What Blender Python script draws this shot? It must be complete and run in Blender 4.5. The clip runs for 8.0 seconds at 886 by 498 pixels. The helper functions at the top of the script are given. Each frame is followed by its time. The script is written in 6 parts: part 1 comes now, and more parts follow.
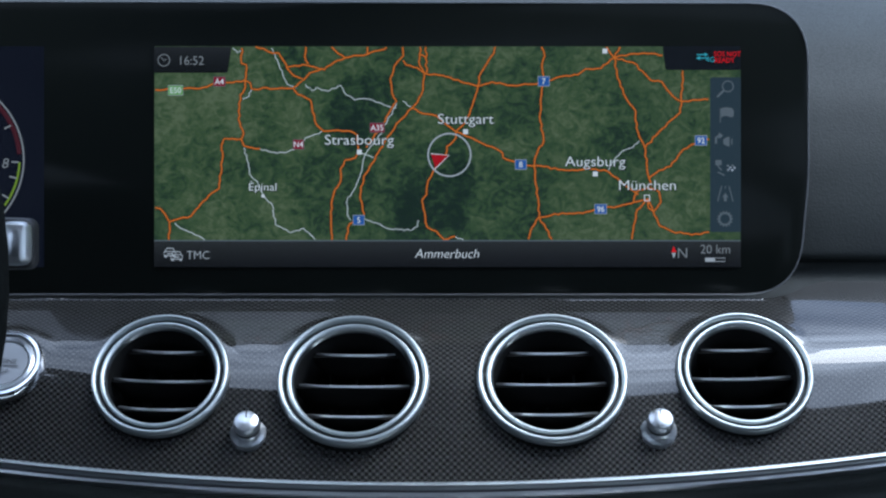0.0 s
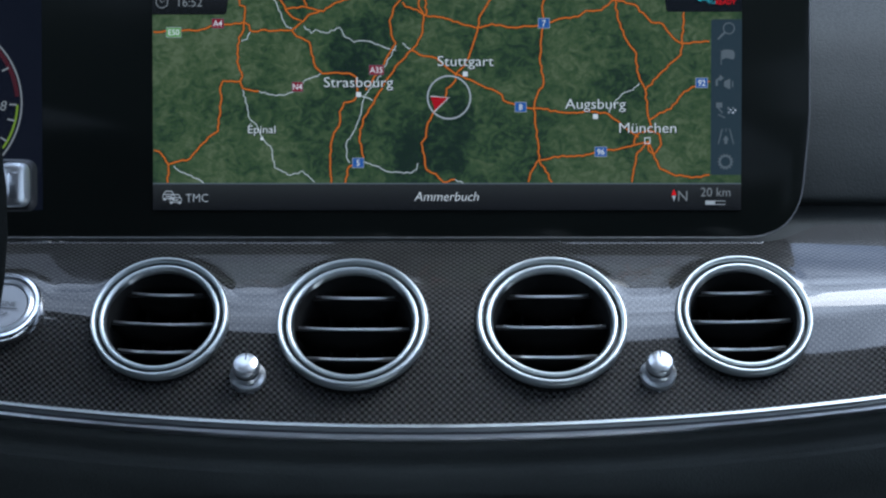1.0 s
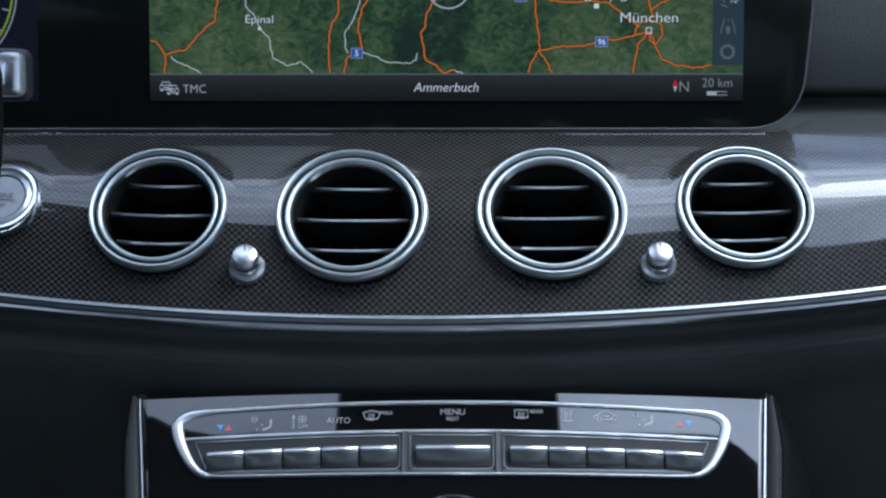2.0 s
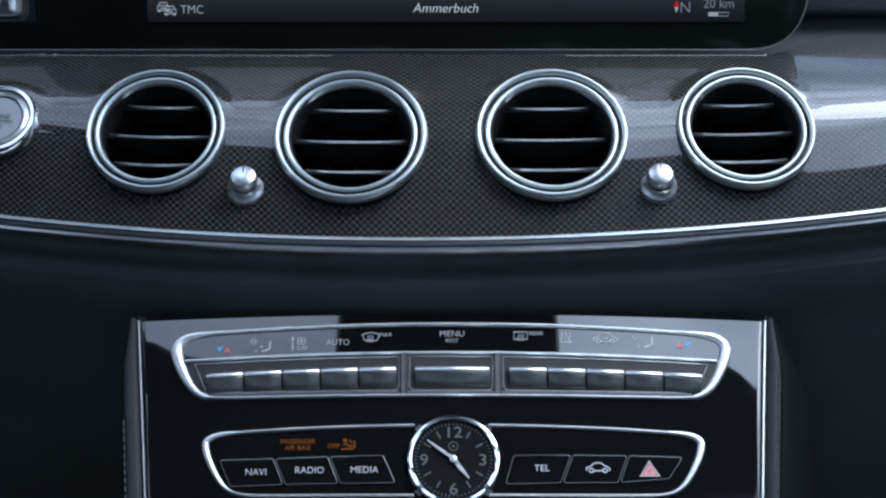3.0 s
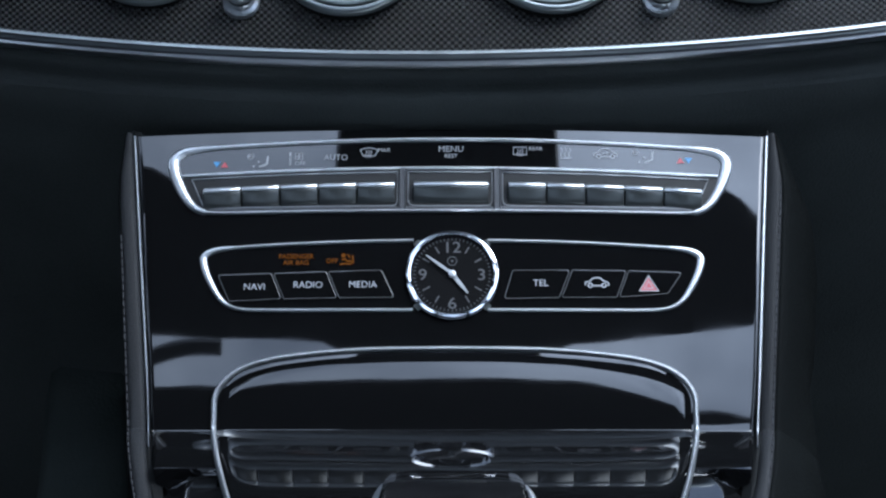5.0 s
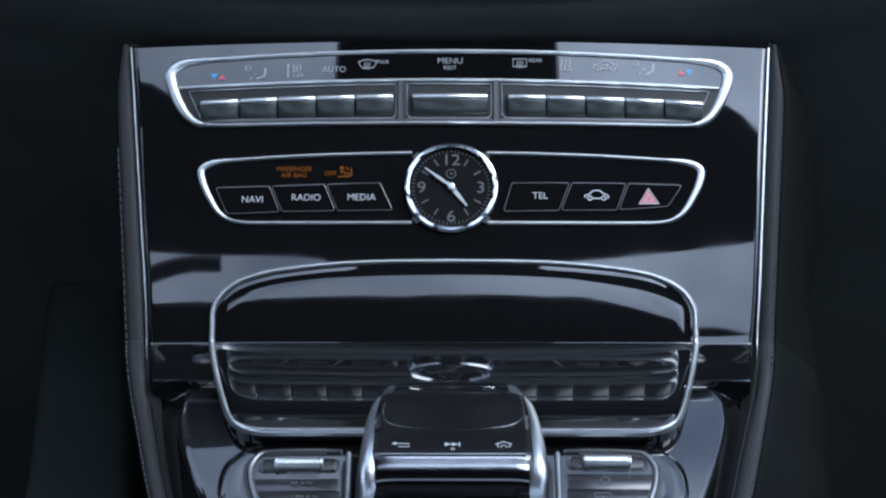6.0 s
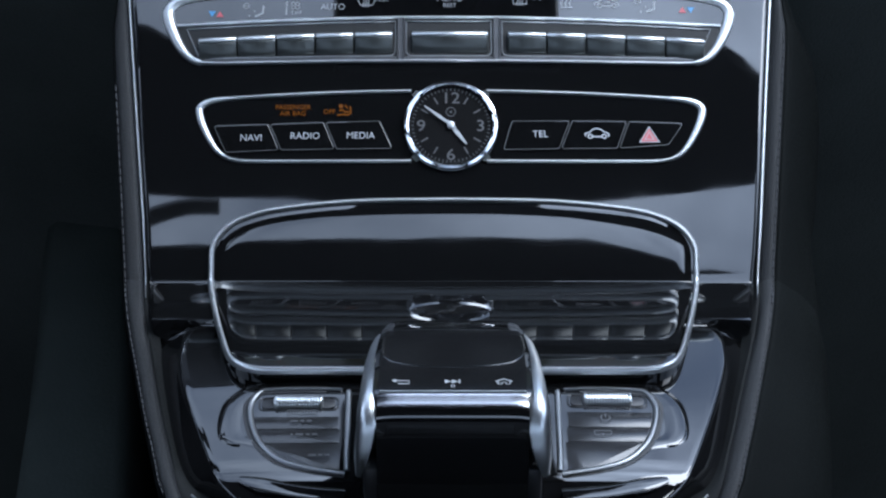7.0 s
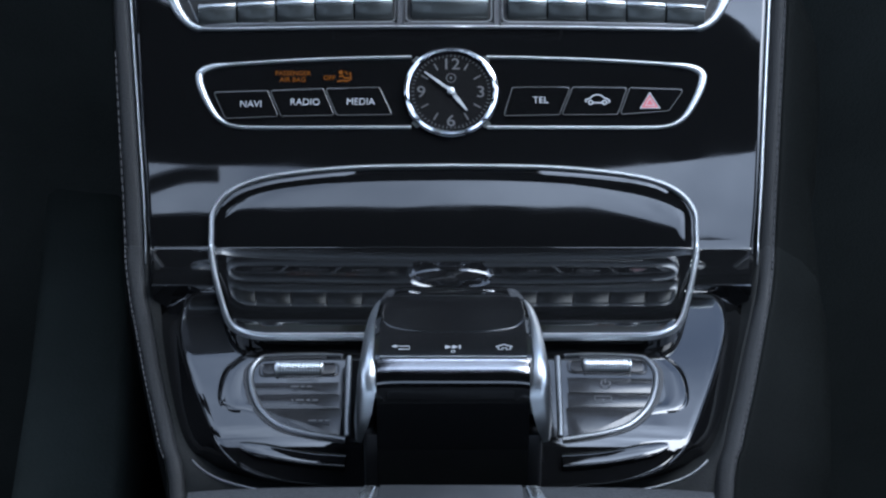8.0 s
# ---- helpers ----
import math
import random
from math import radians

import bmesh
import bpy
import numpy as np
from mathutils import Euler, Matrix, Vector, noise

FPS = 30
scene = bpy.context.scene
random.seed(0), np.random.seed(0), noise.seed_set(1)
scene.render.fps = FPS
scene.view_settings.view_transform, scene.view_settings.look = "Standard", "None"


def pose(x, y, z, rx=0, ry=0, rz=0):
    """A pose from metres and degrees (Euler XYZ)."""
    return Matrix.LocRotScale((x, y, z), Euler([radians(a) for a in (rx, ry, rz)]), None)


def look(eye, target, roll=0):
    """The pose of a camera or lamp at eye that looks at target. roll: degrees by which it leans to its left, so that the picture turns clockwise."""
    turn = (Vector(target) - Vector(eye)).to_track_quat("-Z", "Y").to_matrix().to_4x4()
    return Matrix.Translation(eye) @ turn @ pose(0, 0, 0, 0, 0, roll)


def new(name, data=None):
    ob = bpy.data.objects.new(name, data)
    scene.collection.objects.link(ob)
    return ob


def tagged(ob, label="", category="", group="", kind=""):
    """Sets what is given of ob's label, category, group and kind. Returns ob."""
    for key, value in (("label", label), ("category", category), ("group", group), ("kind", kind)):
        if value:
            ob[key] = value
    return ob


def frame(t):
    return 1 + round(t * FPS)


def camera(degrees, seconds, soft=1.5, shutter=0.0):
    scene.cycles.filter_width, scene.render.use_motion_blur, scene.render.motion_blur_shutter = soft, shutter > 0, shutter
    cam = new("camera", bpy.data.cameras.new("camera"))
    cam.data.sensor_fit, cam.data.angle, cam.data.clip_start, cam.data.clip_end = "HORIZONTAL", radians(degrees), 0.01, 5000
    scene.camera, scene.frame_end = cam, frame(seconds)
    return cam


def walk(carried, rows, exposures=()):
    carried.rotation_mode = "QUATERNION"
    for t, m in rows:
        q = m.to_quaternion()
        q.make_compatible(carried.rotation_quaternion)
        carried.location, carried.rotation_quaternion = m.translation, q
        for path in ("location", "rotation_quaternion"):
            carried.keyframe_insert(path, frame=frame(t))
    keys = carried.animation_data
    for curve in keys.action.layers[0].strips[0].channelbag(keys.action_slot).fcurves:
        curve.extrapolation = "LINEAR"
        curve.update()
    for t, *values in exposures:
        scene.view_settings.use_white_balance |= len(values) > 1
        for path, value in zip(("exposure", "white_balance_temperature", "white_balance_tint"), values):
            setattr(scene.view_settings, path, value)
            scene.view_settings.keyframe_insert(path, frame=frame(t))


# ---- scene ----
cam = camera(28.0, 8.0, soft=2.3)
EYE = 1.0      # eye height over the cabin floor
ROWS = [
    # seconds, x, y, z (from the first eye), pitch, yaw, roll
    (0.0, -0.0045, 0.0000, 0.0000, -18.000, 0.015, 0.0),
    (0.5, -0.0044, -0.0002, -0.0022, -18.388, 0.018, 0.0),
    (1.0, -0.0044, 0.0005, -0.0045, -19.573, 0.008, 0.0),
    (1.5, -0.0045, 0.0019, -0.0066, -21.273, -0.014, 0.01),
    (2.0, -0.0047, 0.0031, -0.0087, -22.875, -0.034, 0.01),
    (2.2, -0.0047, 0.0034, -0.0096, -23.349, -0.040, 0.01),
    (3.3, -0.0043, 0.0039, -0.0160, -25.844, -0.026, -0.01),
    (3.5, -0.0042, 0.0040, -0.0173, -26.423, -0.024, -0.01),
    (4.0, -0.0041, 0.0041, -0.0207, -27.769, -0.024, -0.01),
    (4.5, -0.0038, 0.0041, -0.0238, -28.961, -0.011, -0.02),
    (4.7, -0.0037, 0.0042, -0.0249, -29.493, -0.003, -0.02),
    (5.8, -0.0027, 0.0056, -0.0308, -32.312, 0.038, -0.015),
    (6.0, -0.0026, 0.0058, -0.0318, -32.816, 0.042, -0.015),
    (6.5, -0.0028, 0.0059, -0.0343, -33.739, 0.028, -0.015),
    (7.0, -0.0032, 0.0062, -0.0364, -34.528, -0.013, -0.03),
    (7.5, -0.0035, 0.0061, -0.0374, -35.103, -0.032, -0.03),
    (8.0, -0.0035, 0.0056, -0.0378, -35.504, -0.033, -0.03),
]
walk(cam, [(t, pose(x, y, EYE + z, 90 + pitch, roll, yaw)) for t, x, y, z, pitch, yaw, roll in ROWS],
     exposures=((0.0, 1.45, 5600, 8), (8.0, 1.45, 5600, 8)))

# ---- daylight: a cloudy sky, soft sun from ahead and to the right ----
SUN_EL, SUN_AZ = radians(60), radians(80)
world = bpy.data.worlds.new("sky")
scene.world = world
world.use_nodes = True
wt = world.node_tree
wt.nodes.clear()
w_out = wt.nodes.new("ShaderNodeOutputWorld")
w_bg = wt.nodes.new("ShaderNodeBackground")
w_bg.inputs["Strength"].default_value = 0.10
w_sky = wt.nodes.new("ShaderNodeTexSky")
w_sky.sky_type = "NISHITA"
w_sky.sun_disc = False
w_sky.sun_elevation, w_sky.sun_rotation = SUN_EL, SUN_AZ
w_co = wt.nodes.new("ShaderNodeTexCoord")
w_map = wt.nodes.new("ShaderNodeMapping")
w_map.inputs["Scale"].default_value = (2.2, 2.2, 3.4)
w_noise = wt.nodes.new("ShaderNodeTexNoise")
w_noise.inputs["Scale"].default_value = 2.4
w_noise.inputs["Detail"].default_value = 6.0
w_noise.inputs["Roughness"].default_value = 0.55
w_ramp = wt.nodes.new("ShaderNodeValToRGB")
w_ramp.color_ramp.elements[0].position, w_ramp.color_ramp.elements[1].position = 0.20, 0.62
w_mix = wt.nodes.new("ShaderNodeMix")
w_mix.data_type = "RGBA"
# clouds, brighter towards the sun behind them
w_dot = wt.nodes.new("ShaderNodeVectorMath")
w_dot.operation = "DOT_PRODUCT"
w_dot.inputs[1].default_value = (math.sin(SUN_AZ) * math.cos(SUN_EL), math.cos(SUN_AZ) * math.cos(SUN_EL), math.sin(SUN_EL))
w_glow = wt.nodes.new("ShaderNodeMapRange")
for key, val in (("From Min", 0.75), ("From Max", 1.0), ("To Min", 0.84), ("To Max", 2.5)):
    w_glow.inputs[key].default_value = val
w_tone = wt.nodes.new("ShaderNodeVectorMath")
w_tone.operation = "SCALE"
w_tone.inputs[0].default_value = (13.4, 14.7, 17.0)
wt.links.new(w_co.outputs["Generated"], w_dot.inputs[0])
wt.links.new(w_dot.outputs["Value"], w_glow.inputs["Value"])
wt.links.new(w_glow.outputs["Result"], w_tone.inputs["Scale"])
wt.links.new(w_tone.outputs["Vector"], w_mix.inputs["B"])
wt.links.new(w_co.outputs["Generated"], w_map.inputs["Vector"])
wt.links.new(w_map.outputs["Vector"], w_noise.inputs["Vector"])
wt.links.new(w_noise.outputs["Fac"], w_ramp.inputs["Fac"])
# thinner unseen cloud, more blue, ahead of the car, set to dim deck reflections
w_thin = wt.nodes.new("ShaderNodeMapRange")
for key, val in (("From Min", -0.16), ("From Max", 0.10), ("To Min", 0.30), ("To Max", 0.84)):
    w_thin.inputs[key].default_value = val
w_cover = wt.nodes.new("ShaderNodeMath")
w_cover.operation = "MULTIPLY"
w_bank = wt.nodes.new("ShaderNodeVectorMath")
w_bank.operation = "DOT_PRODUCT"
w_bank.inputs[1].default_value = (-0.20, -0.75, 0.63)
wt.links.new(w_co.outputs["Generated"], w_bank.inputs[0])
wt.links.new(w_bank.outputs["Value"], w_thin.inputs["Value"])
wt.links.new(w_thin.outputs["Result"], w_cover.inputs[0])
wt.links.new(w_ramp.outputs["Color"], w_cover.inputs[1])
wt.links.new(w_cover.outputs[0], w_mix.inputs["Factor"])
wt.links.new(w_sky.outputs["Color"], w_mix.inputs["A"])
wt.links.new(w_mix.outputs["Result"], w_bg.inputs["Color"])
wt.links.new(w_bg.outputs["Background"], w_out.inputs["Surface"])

sun = new("sun", bpy.data.lights.new("sun", "SUN"))
sun.data.energy, sun.data.angle, sun.data.color = 1.4, radians(40), (1.0, 0.96, 0.9)
sun.matrix_world = look(Vector((math.sin(SUN_AZ) * math.cos(SUN_EL), math.cos(SUN_AZ) * math.cos(SUN_EL), math.sin(SUN_EL))) * 10, (0, 0, 0))


# ---- materials ----
def nodes_of(name):
    m = bpy.data.materials.new(name)
    m.use_nodes = True
    return m, m.node_tree.nodes, m.node_tree.links, m.node_tree.nodes["Principled BSDF"]


def add_bump(n, l, bsdf, source, strength, distance, slot="Normal"):
    b = n.new("ShaderNodeBump")
    b.inputs["Strength"].default_value, b.inputs["Distance"].default_value = strength, distance
    l.new(source, b.inputs["Height"])
    l.new(b.outputs["Normal"], bsdf.inputs[slot])


def noise_node(n, l, scale, detail=3.0, rough=0.5, stretch=None):
    co = n.new("ShaderNodeTexCoord")
    t = n.new("ShaderNodeTexNoise")
    t.inputs["Scale"].default_value, t.inputs["Detail"].default_value, t.inputs["Roughness"].default_value = scale, detail, rough
    if stretch:
        mp = n.new("ShaderNodeMapping")
        mp.inputs["Scale"].default_value = stretch
        l.new(co.outputs["Object"], mp.inputs["Vector"])
        l.new(mp.outputs["Vector"], t.inputs["Vector"])
    else:
        l.new(co.outputs["Object"], t.inputs["Vector"])
    return t


def ramp_node(n, l, source, stops):
    r = n.new("ShaderNodeValToRGB")
    while len(r.color_ramp.elements) < len(stops):
        r.color_ramp.elements.new(0.5)
    for e, (p, c) in zip(r.color_ramp.elements, stops):
        e.position, e.color = p, (*c, 1)
    l.new(source, r.inputs["Fac"])
    return r


def span_node(n, l, source, lo, hi, a=0.0, b=1.0):
    r = n.new("ShaderNodeMapRange")
    for k, v in zip(("From Min", "From Max", "To Min", "To Max"), (lo, hi, a, b)):
        r.inputs[k].default_value = v
    l.new(source, r.inputs["Value"])
    return r


def mat_plain(name, color, rough, metal=0.0, grain=0.0, grain_scale=900.0, vary=0.15, coat=0.0, spec=0.5):
    """Paint, plastic or metal with uneven gloss, faint mottling and fine grain."""
    m, n, l, b = nodes_of(name)
    b.inputs["Metallic"].default_value = metal
    b.inputs["Specular IOR Level"].default_value = spec
    b.inputs["Coat Weight"].default_value, b.inputs["Coat Roughness"].default_value = coat, 0.03
    t = noise_node(n, l, 38.0, 4.0)
    r = ramp_node(n, l, t.outputs["Fac"], [(0.3, [c * (1 - vary) for c in color]), (0.7, [min(1, c * (1 + vary)) for c in color])])
    l.new(r.outputs["Color"], b.inputs["Base Color"])
    t2 = noise_node(n, l, 160.0, 3.0)
    s = span_node(n, l, t2.outputs["Fac"], 0.3, 0.7, rough * 0.9, rough * 1.12)
    l.new(s.outputs["Result"], b.inputs["Roughness"])
    if grain:
        t3 = noise_node(n, l, grain_scale, 2.0)
        add_bump(n, l, b, t3.outputs["Fac"], grain, 0.0004)
    return m


def mat_leather(name, color, rough=0.5, cell=900.0, depth=0.35, spec=0.5):
    """Grained leather: small cells with creases, broad tonal drift."""
    m, n, l, b = nodes_of(name)
    co = n.new("ShaderNodeTexCoord")
    v = n.new("ShaderNodeTexVoronoi")
    v.inputs["Scale"].default_value = cell
    l.new(co.outputs["Object"], v.inputs["Vector"])
    t = noise_node(n, l, 14.0, 5.0)
    r = ramp_node(n, l, t.outputs["Fac"], [(0.3, [c * 0.8 for c in color]), (0.7, [c * 1.2 for c in color])])
    l.new(r.outputs["Color"], b.inputs["Base Color"])
    s = span_node(n, l, v.outputs["Distance"], 0.0, 0.7, rough * 0.85, rough * 1.2)
    l.new(s.outputs["Result"], b.inputs["Roughness"])
    b.inputs["Specular IOR Level"].default_value = spec
    add_bump(n, l, b, v.outputs["Distance"], depth, 0.0005)
    return m


def mat_piano(name):
    """Piano-black lacquer with faint dust in the gloss."""
    m, n, l, b = nodes_of(name)
    b.inputs["Base Color"].default_value = (0.0036, 0.0037, 0.0040, 1)
    b.inputs["Specular IOR Level"].default_value = 0.75
    t = noise_node(n, l, 55.0, 5.0)
    s = span_node(n, l, t.outputs["Fac"], 0.35, 0.75, 0.018, 0.04)
    l.new(s.outputs["Result"], b.inputs["Roughness"])
    t2 = noise_node(n, l, 9.0, 2.0)
    add_bump(n, l, b, t2.outputs["Fac"], 0.02, 0.01)
    return m


def mat_carbon(name):
    """Lacquered carbon weave: bundles crossing in a staggered 2.6 mm lattice under a clear coat."""
    m, n, l, b = nodes_of(name)
    uv = n.new("ShaderNodeUVMap")
    mp = n.new("ShaderNodeMapping")
    mp.inputs["Scale"].default_value = (1000 / 1.7, 1000 / 1.7, 1)
    l.new(uv.outputs["UV"], mp.inputs["Vector"])
    sep = n.new("ShaderNodeSeparateXYZ")
    l.new(mp.outputs["Vector"], sep.inputs["Vector"])

    def math_node(op, a, c=None):
        k = n.new("ShaderNodeMath")
        k.operation = op
        for i, v in enumerate((a, c)):
            if v is None:
                continue
            if isinstance(v, (int, float)):
                k.inputs[i].default_value = v
            else:
                l.new(v, k.inputs[i])
        return k.outputs[0]

    sx = math_node("SINE", math_node("MULTIPLY", sep.outputs["X"], math.pi))
    sy = math_node("SINE", math_node("MULTIPLY", sep.outputs["Y"], math.pi))
    weave = math_node("MULTIPLY", sx, sy)
    drift = noise_node(n, l, 22.0, 3.0)
    w2 = math_node("ADD", weave, math_node("MULTIPLY", math_node("SUBTRACT", drift.outputs["Fac"], 0.5), 0.9))
    s = span_node(n, l, w2, -0.55, 0.75)
    r = ramp_node(n, l, s.outputs["Result"], [(0.0, (0.0090, 0.0093, 0.0088)), (0.55, (0.0125, 0.0123, 0.0116)), (1.0, (0.039, 0.0378, 0.0345))])
    l.new(r.outputs["Color"], b.inputs["Base Color"])
    b.inputs["Roughness"].default_value = 0.38
    b.inputs["Metallic"].default_value = 0.0
    b.inputs["Specular IOR Level"].default_value = 0.07
    b.inputs["Coat Weight"].default_value, b.inputs["Coat Roughness"].default_value = 1.0, 0.025
    b.inputs["Coat IOR"].default_value = 1.55
    add_bump(n, l, b, weave, 0.18, 0.0003)
    return m


LAMP = 0.35      # picture elements, by the exposure


def mat_glow(name, color, strength, gloss=0.12):
    """A lit picture element behind glass."""
    m, n, l, b = nodes_of(name)
    b.inputs["Base Color"].default_value = (0.004, 0.004, 0.005, 1)
    b.inputs["Roughness"].default_value = gloss
    b.inputs["Emission Color"].default_value = (*color, 1)
    b.inputs["Emission Strength"].default_value = strength * LAMP
    return m


def mat_bar(name, top, foot, z0, z1):
    """A lit bar of the picture that shades from top to foot."""
    m = mat_glow(name, (0, 0, 0), 1.0)
    n, l = m.node_tree.nodes, m.node_tree.links
    axes = n.new("ShaderNodeSeparateXYZ")
    l.new(n.new("ShaderNodeNewGeometry").outputs["Position"], axes.inputs[0])
    r = ramp_node(n, l, span_node(n, l, axes.outputs["Z"], z0, z1).outputs[0], [(0.0, foot), (0.55, tuple(a * 0.45 + b * 0.55 for a, b in zip(top, foot))), (1.0, top)])
    l.new(r.outputs["Color"], n["Principled BSDF"].inputs["Emission Color"])
    return m


def mat_terrain(name):
    """The lit map picture: fields and woods in greens, broad and fine mottling."""
    m, n, l, b = nodes_of(name)
    broad = noise_node(n, l, 26.0, 3.0, 0.55, (1.2, 1, 1))
    fine = noise_node(n, l, 150.0, 6.0, 0.62, (1.0, 1, 1.25))
    fine.inputs["Distortion"].default_value = 1.4
    speck = noise_node(n, l, 480.0, 3.0, 0.7)

    def weigh(a, k, c):
        w = n.new("ShaderNodeMath")
        w.operation = "MULTIPLY_ADD"
        w.inputs[1].default_value = k
        l.new(a, w.inputs[0])
        if isinstance(c, float):
            w.inputs[2].default_value = c
        else:
            l.new(c, w.inputs[2])
        return w.outputs[0]

    total = weigh(broad.outputs["Fac"], 0.42, weigh(fine.outputs["Fac"], 0.72, weigh(speck.outputs["Fac"], 0.22, -0.125)))
    stray = noise_node(n, l, 75.0, 5.0, 0.65)
    ragged = n.new("ShaderNodeVectorMath")
    ragged.operation = "MULTIPLY_ADD"
    ragged.inputs[1].default_value = (0.022, 0.022, 0.022)
    l.new(stray.outputs["Color"], ragged.inputs[0])
    l.new(n.new("ShaderNodeNewGeometry").outputs["Position"], ragged.inputs[2])
    shift = n.new("ShaderNodeVectorMath")
    shift.operation = "SUBTRACT"
    shift.inputs[1].default_value = (0.011, 0.011, 0.011)
    l.new(ragged.outputs["Vector"], shift.inputs[0])
    place = shift.outputs["Vector"]
    for at, size, dark in WOODS:
        far = n.new("ShaderNodeVectorMath")
        far.operation = "DISTANCE"
        far.inputs[1].default_value = at
        l.new(place, far.inputs[0])
        total = weigh(span_node(n, l, far.outputs["Value"], size * 0.62, size * 0.86, dark, 0.0).outputs[0], 1.0, total)
    r = ramp_node(n, l, total, [(0.32, (0.008, 0.019, 0.012)), (0.43, (0.017, 0.036, 0.018)), (0.50, (0.029, 0.056, 0.024)), (0.58, (0.045, 0.074, 0.032)), (0.72, (0.082, 0.112, 0.056))])
    b.inputs["Base Color"].default_value = (0.004, 0.004, 0.005, 1)
    b.inputs["Roughness"].default_value = 0.12
    l.new(r.outputs["Color"], b.inputs["Emission Color"])
    b.inputs["Emission Strength"].default_value = LAMP
    return m


PIANO = mat_piano("piano_black_lacquer")
CARBON = mat_carbon("carbon_weave")
GLASS_BLACK = mat_plain("display_glass", (0.0045, 0.0054, 0.0048), 0.14, vary=0.05, spec=0.035)
SATIN = mat_plain("satin_silver", (0.50, 0.52, 0.535), 0.33, metal=1.0, vary=0.05)
RING = mat_plain("ring_silver", (0.36, 0.39, 0.39), 0.34, metal=1.0, vary=0.03)
CHROME = mat_plain("bright_chrome", (0.74, 0.76, 0.79), 0.11, metal=1.0, vary=0.04)
KEY_SILVER = mat_plain("silvered_plastic", (0.060, 0.065, 0.063), 0.34, metal=0.6, vary=0.06)
CREST = mat_plain("crest_silver", (0.60, 0.62, 0.63), 0.34, metal=0.95, vary=0.04)
BORDER = mat_leather("border_leather", (0.0095, 0.0102, 0.0108), 0.58, cell=1300.0, depth=0.2, spec=0.25)
ARMREST = mat_leather("armrest_leather", (0.030, 0.0315, 0.033), 0.55, cell=1000.0, depth=0.3, spec=0.3)
BED = mat_leather("border_grey", (0.0075, 0.0082, 0.0082), 0.6, cell=1300.0, depth=0.2, spec=0.12)
RIM_DIM = mat_plain("rim_dim", (0.20, 0.205, 0.20), 0.28, metal=0.85)
SCREEN_RIM = mat_plain("screen_rim", (0.10, 0.102, 0.104), 0.48, metal=0.7)
RIM_GREY = mat_plain("rim_grey", (0.30, 0.31, 0.32), 0.35, metal=0.9)
DARK_METAL = mat_plain("dark_anodised", (0.07, 0.072, 0.076), 0.37, metal=0.6)
VOID = mat_plain("duct_black", (0.007, 0.0072, 0.007), 0.7, spec=0.06)
BLACK = mat_plain("black_plastic", (0.008, 0.008, 0.009), 0.45, grain=0.15)
GREY_PLASTIC = mat_plain("grey_plastic", (0.012, 0.0125, 0.0125), 0.5, spec=0.25, grain=0.15)
LEATHER = mat_leather("black_leather", (0.041, 0.0460, 0.0425), 0.6, spec=0.3)
# far darker than the other leather: the flanks' shade is put into this base
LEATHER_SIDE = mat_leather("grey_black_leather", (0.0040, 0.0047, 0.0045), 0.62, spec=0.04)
DASH_SKIN = mat_leather("dash_skin", (0.0165, 0.0190, 0.0180), 0.62, cell=900.0, depth=0.22, spec=0.2)
HEADLINER = mat_leather("black_headliner", (0.010, 0.010, 0.011), 0.9, cell=1500.0, spec=0.1)
CARPET = mat_leather("black_carpet", (0.026, 0.028, 0.027), 0.95, cell=500.0, spec=0.1)
THREAD = mat_plain("grey_thread", (0.045, 0.046, 0.048), 0.8, spec=0.2)
PRINT = mat_plain("printed_white", (0.28, 0.29, 0.30), 0.5, vary=0.03)
PRINT_DIM = mat_plain("printed_grey", (0.30, 0.31, 0.33), 0.5, vary=0.03)
PRINT_RED = mat_plain("printed_red", (0.40, 0.075, 0.085), 0.4, vary=0.03)
PRINT_BLUE = mat_plain("printed_blue", (0.07, 0.23, 0.44), 0.4, vary=0.03)
AMBER = mat_glow("amber_lamp", (1.0, 0.33, 0.02), 0.17)
ROAD = mat_glow("map_motorway", (0.60, 0.15, 0.018), 0.80)
ROAD_EDGE = mat_glow("map_motorway_edge", (0.050, 0.020, 0.008), 0.8)
ROAD_WHITE = mat_glow("map_main_road", (0.58, 0.62, 0.62), 0.8)
WHITE = mat_glow("map_white", (0.66, 0.69, 0.70), 0.85)
SOFTWHITE = mat_glow("map_soft_white", (0.40, 0.43, 0.45), 0.8)
DIGITS = mat_glow("map_digit_grey", (0.22, 0.235, 0.24), 0.8)
ICON = mat_glow("map_icon_grey", (0.11, 0.135, 0.15), 0.8)
BAR = mat_glow("map_bar", (0.004, 0.006, 0.0075), 0.9)
BAR_SIDE = mat_glow("map_side_bar", (0.022, 0.038, 0.047), 0.9)
SIGN_RED = mat_glow("map_sign_red", (0.20, 0.010, 0.025), 0.9)
SIGN_BLUE = mat_glow("map_sign_blue", (0.028, 0.095, 0.30), 0.9)
SIGN_GREEN = mat_glow("map_sign_green", (0.12, 0.30, 0.07), 0.9)
HOT_RED = mat_glow("map_red", (0.62, 0.004, 0.008), 0.9)
ARROW = mat_glow("map_arrow_red", (0.34, 0.004, 0.010), 0.9)
TEAL = mat_glow("map_teal", (0.06, 0.36, 0.42), 0.8)
NIGHT = mat_glow("cluster_blue", (0.0022, 0.0035, 0.0075), 1.0)


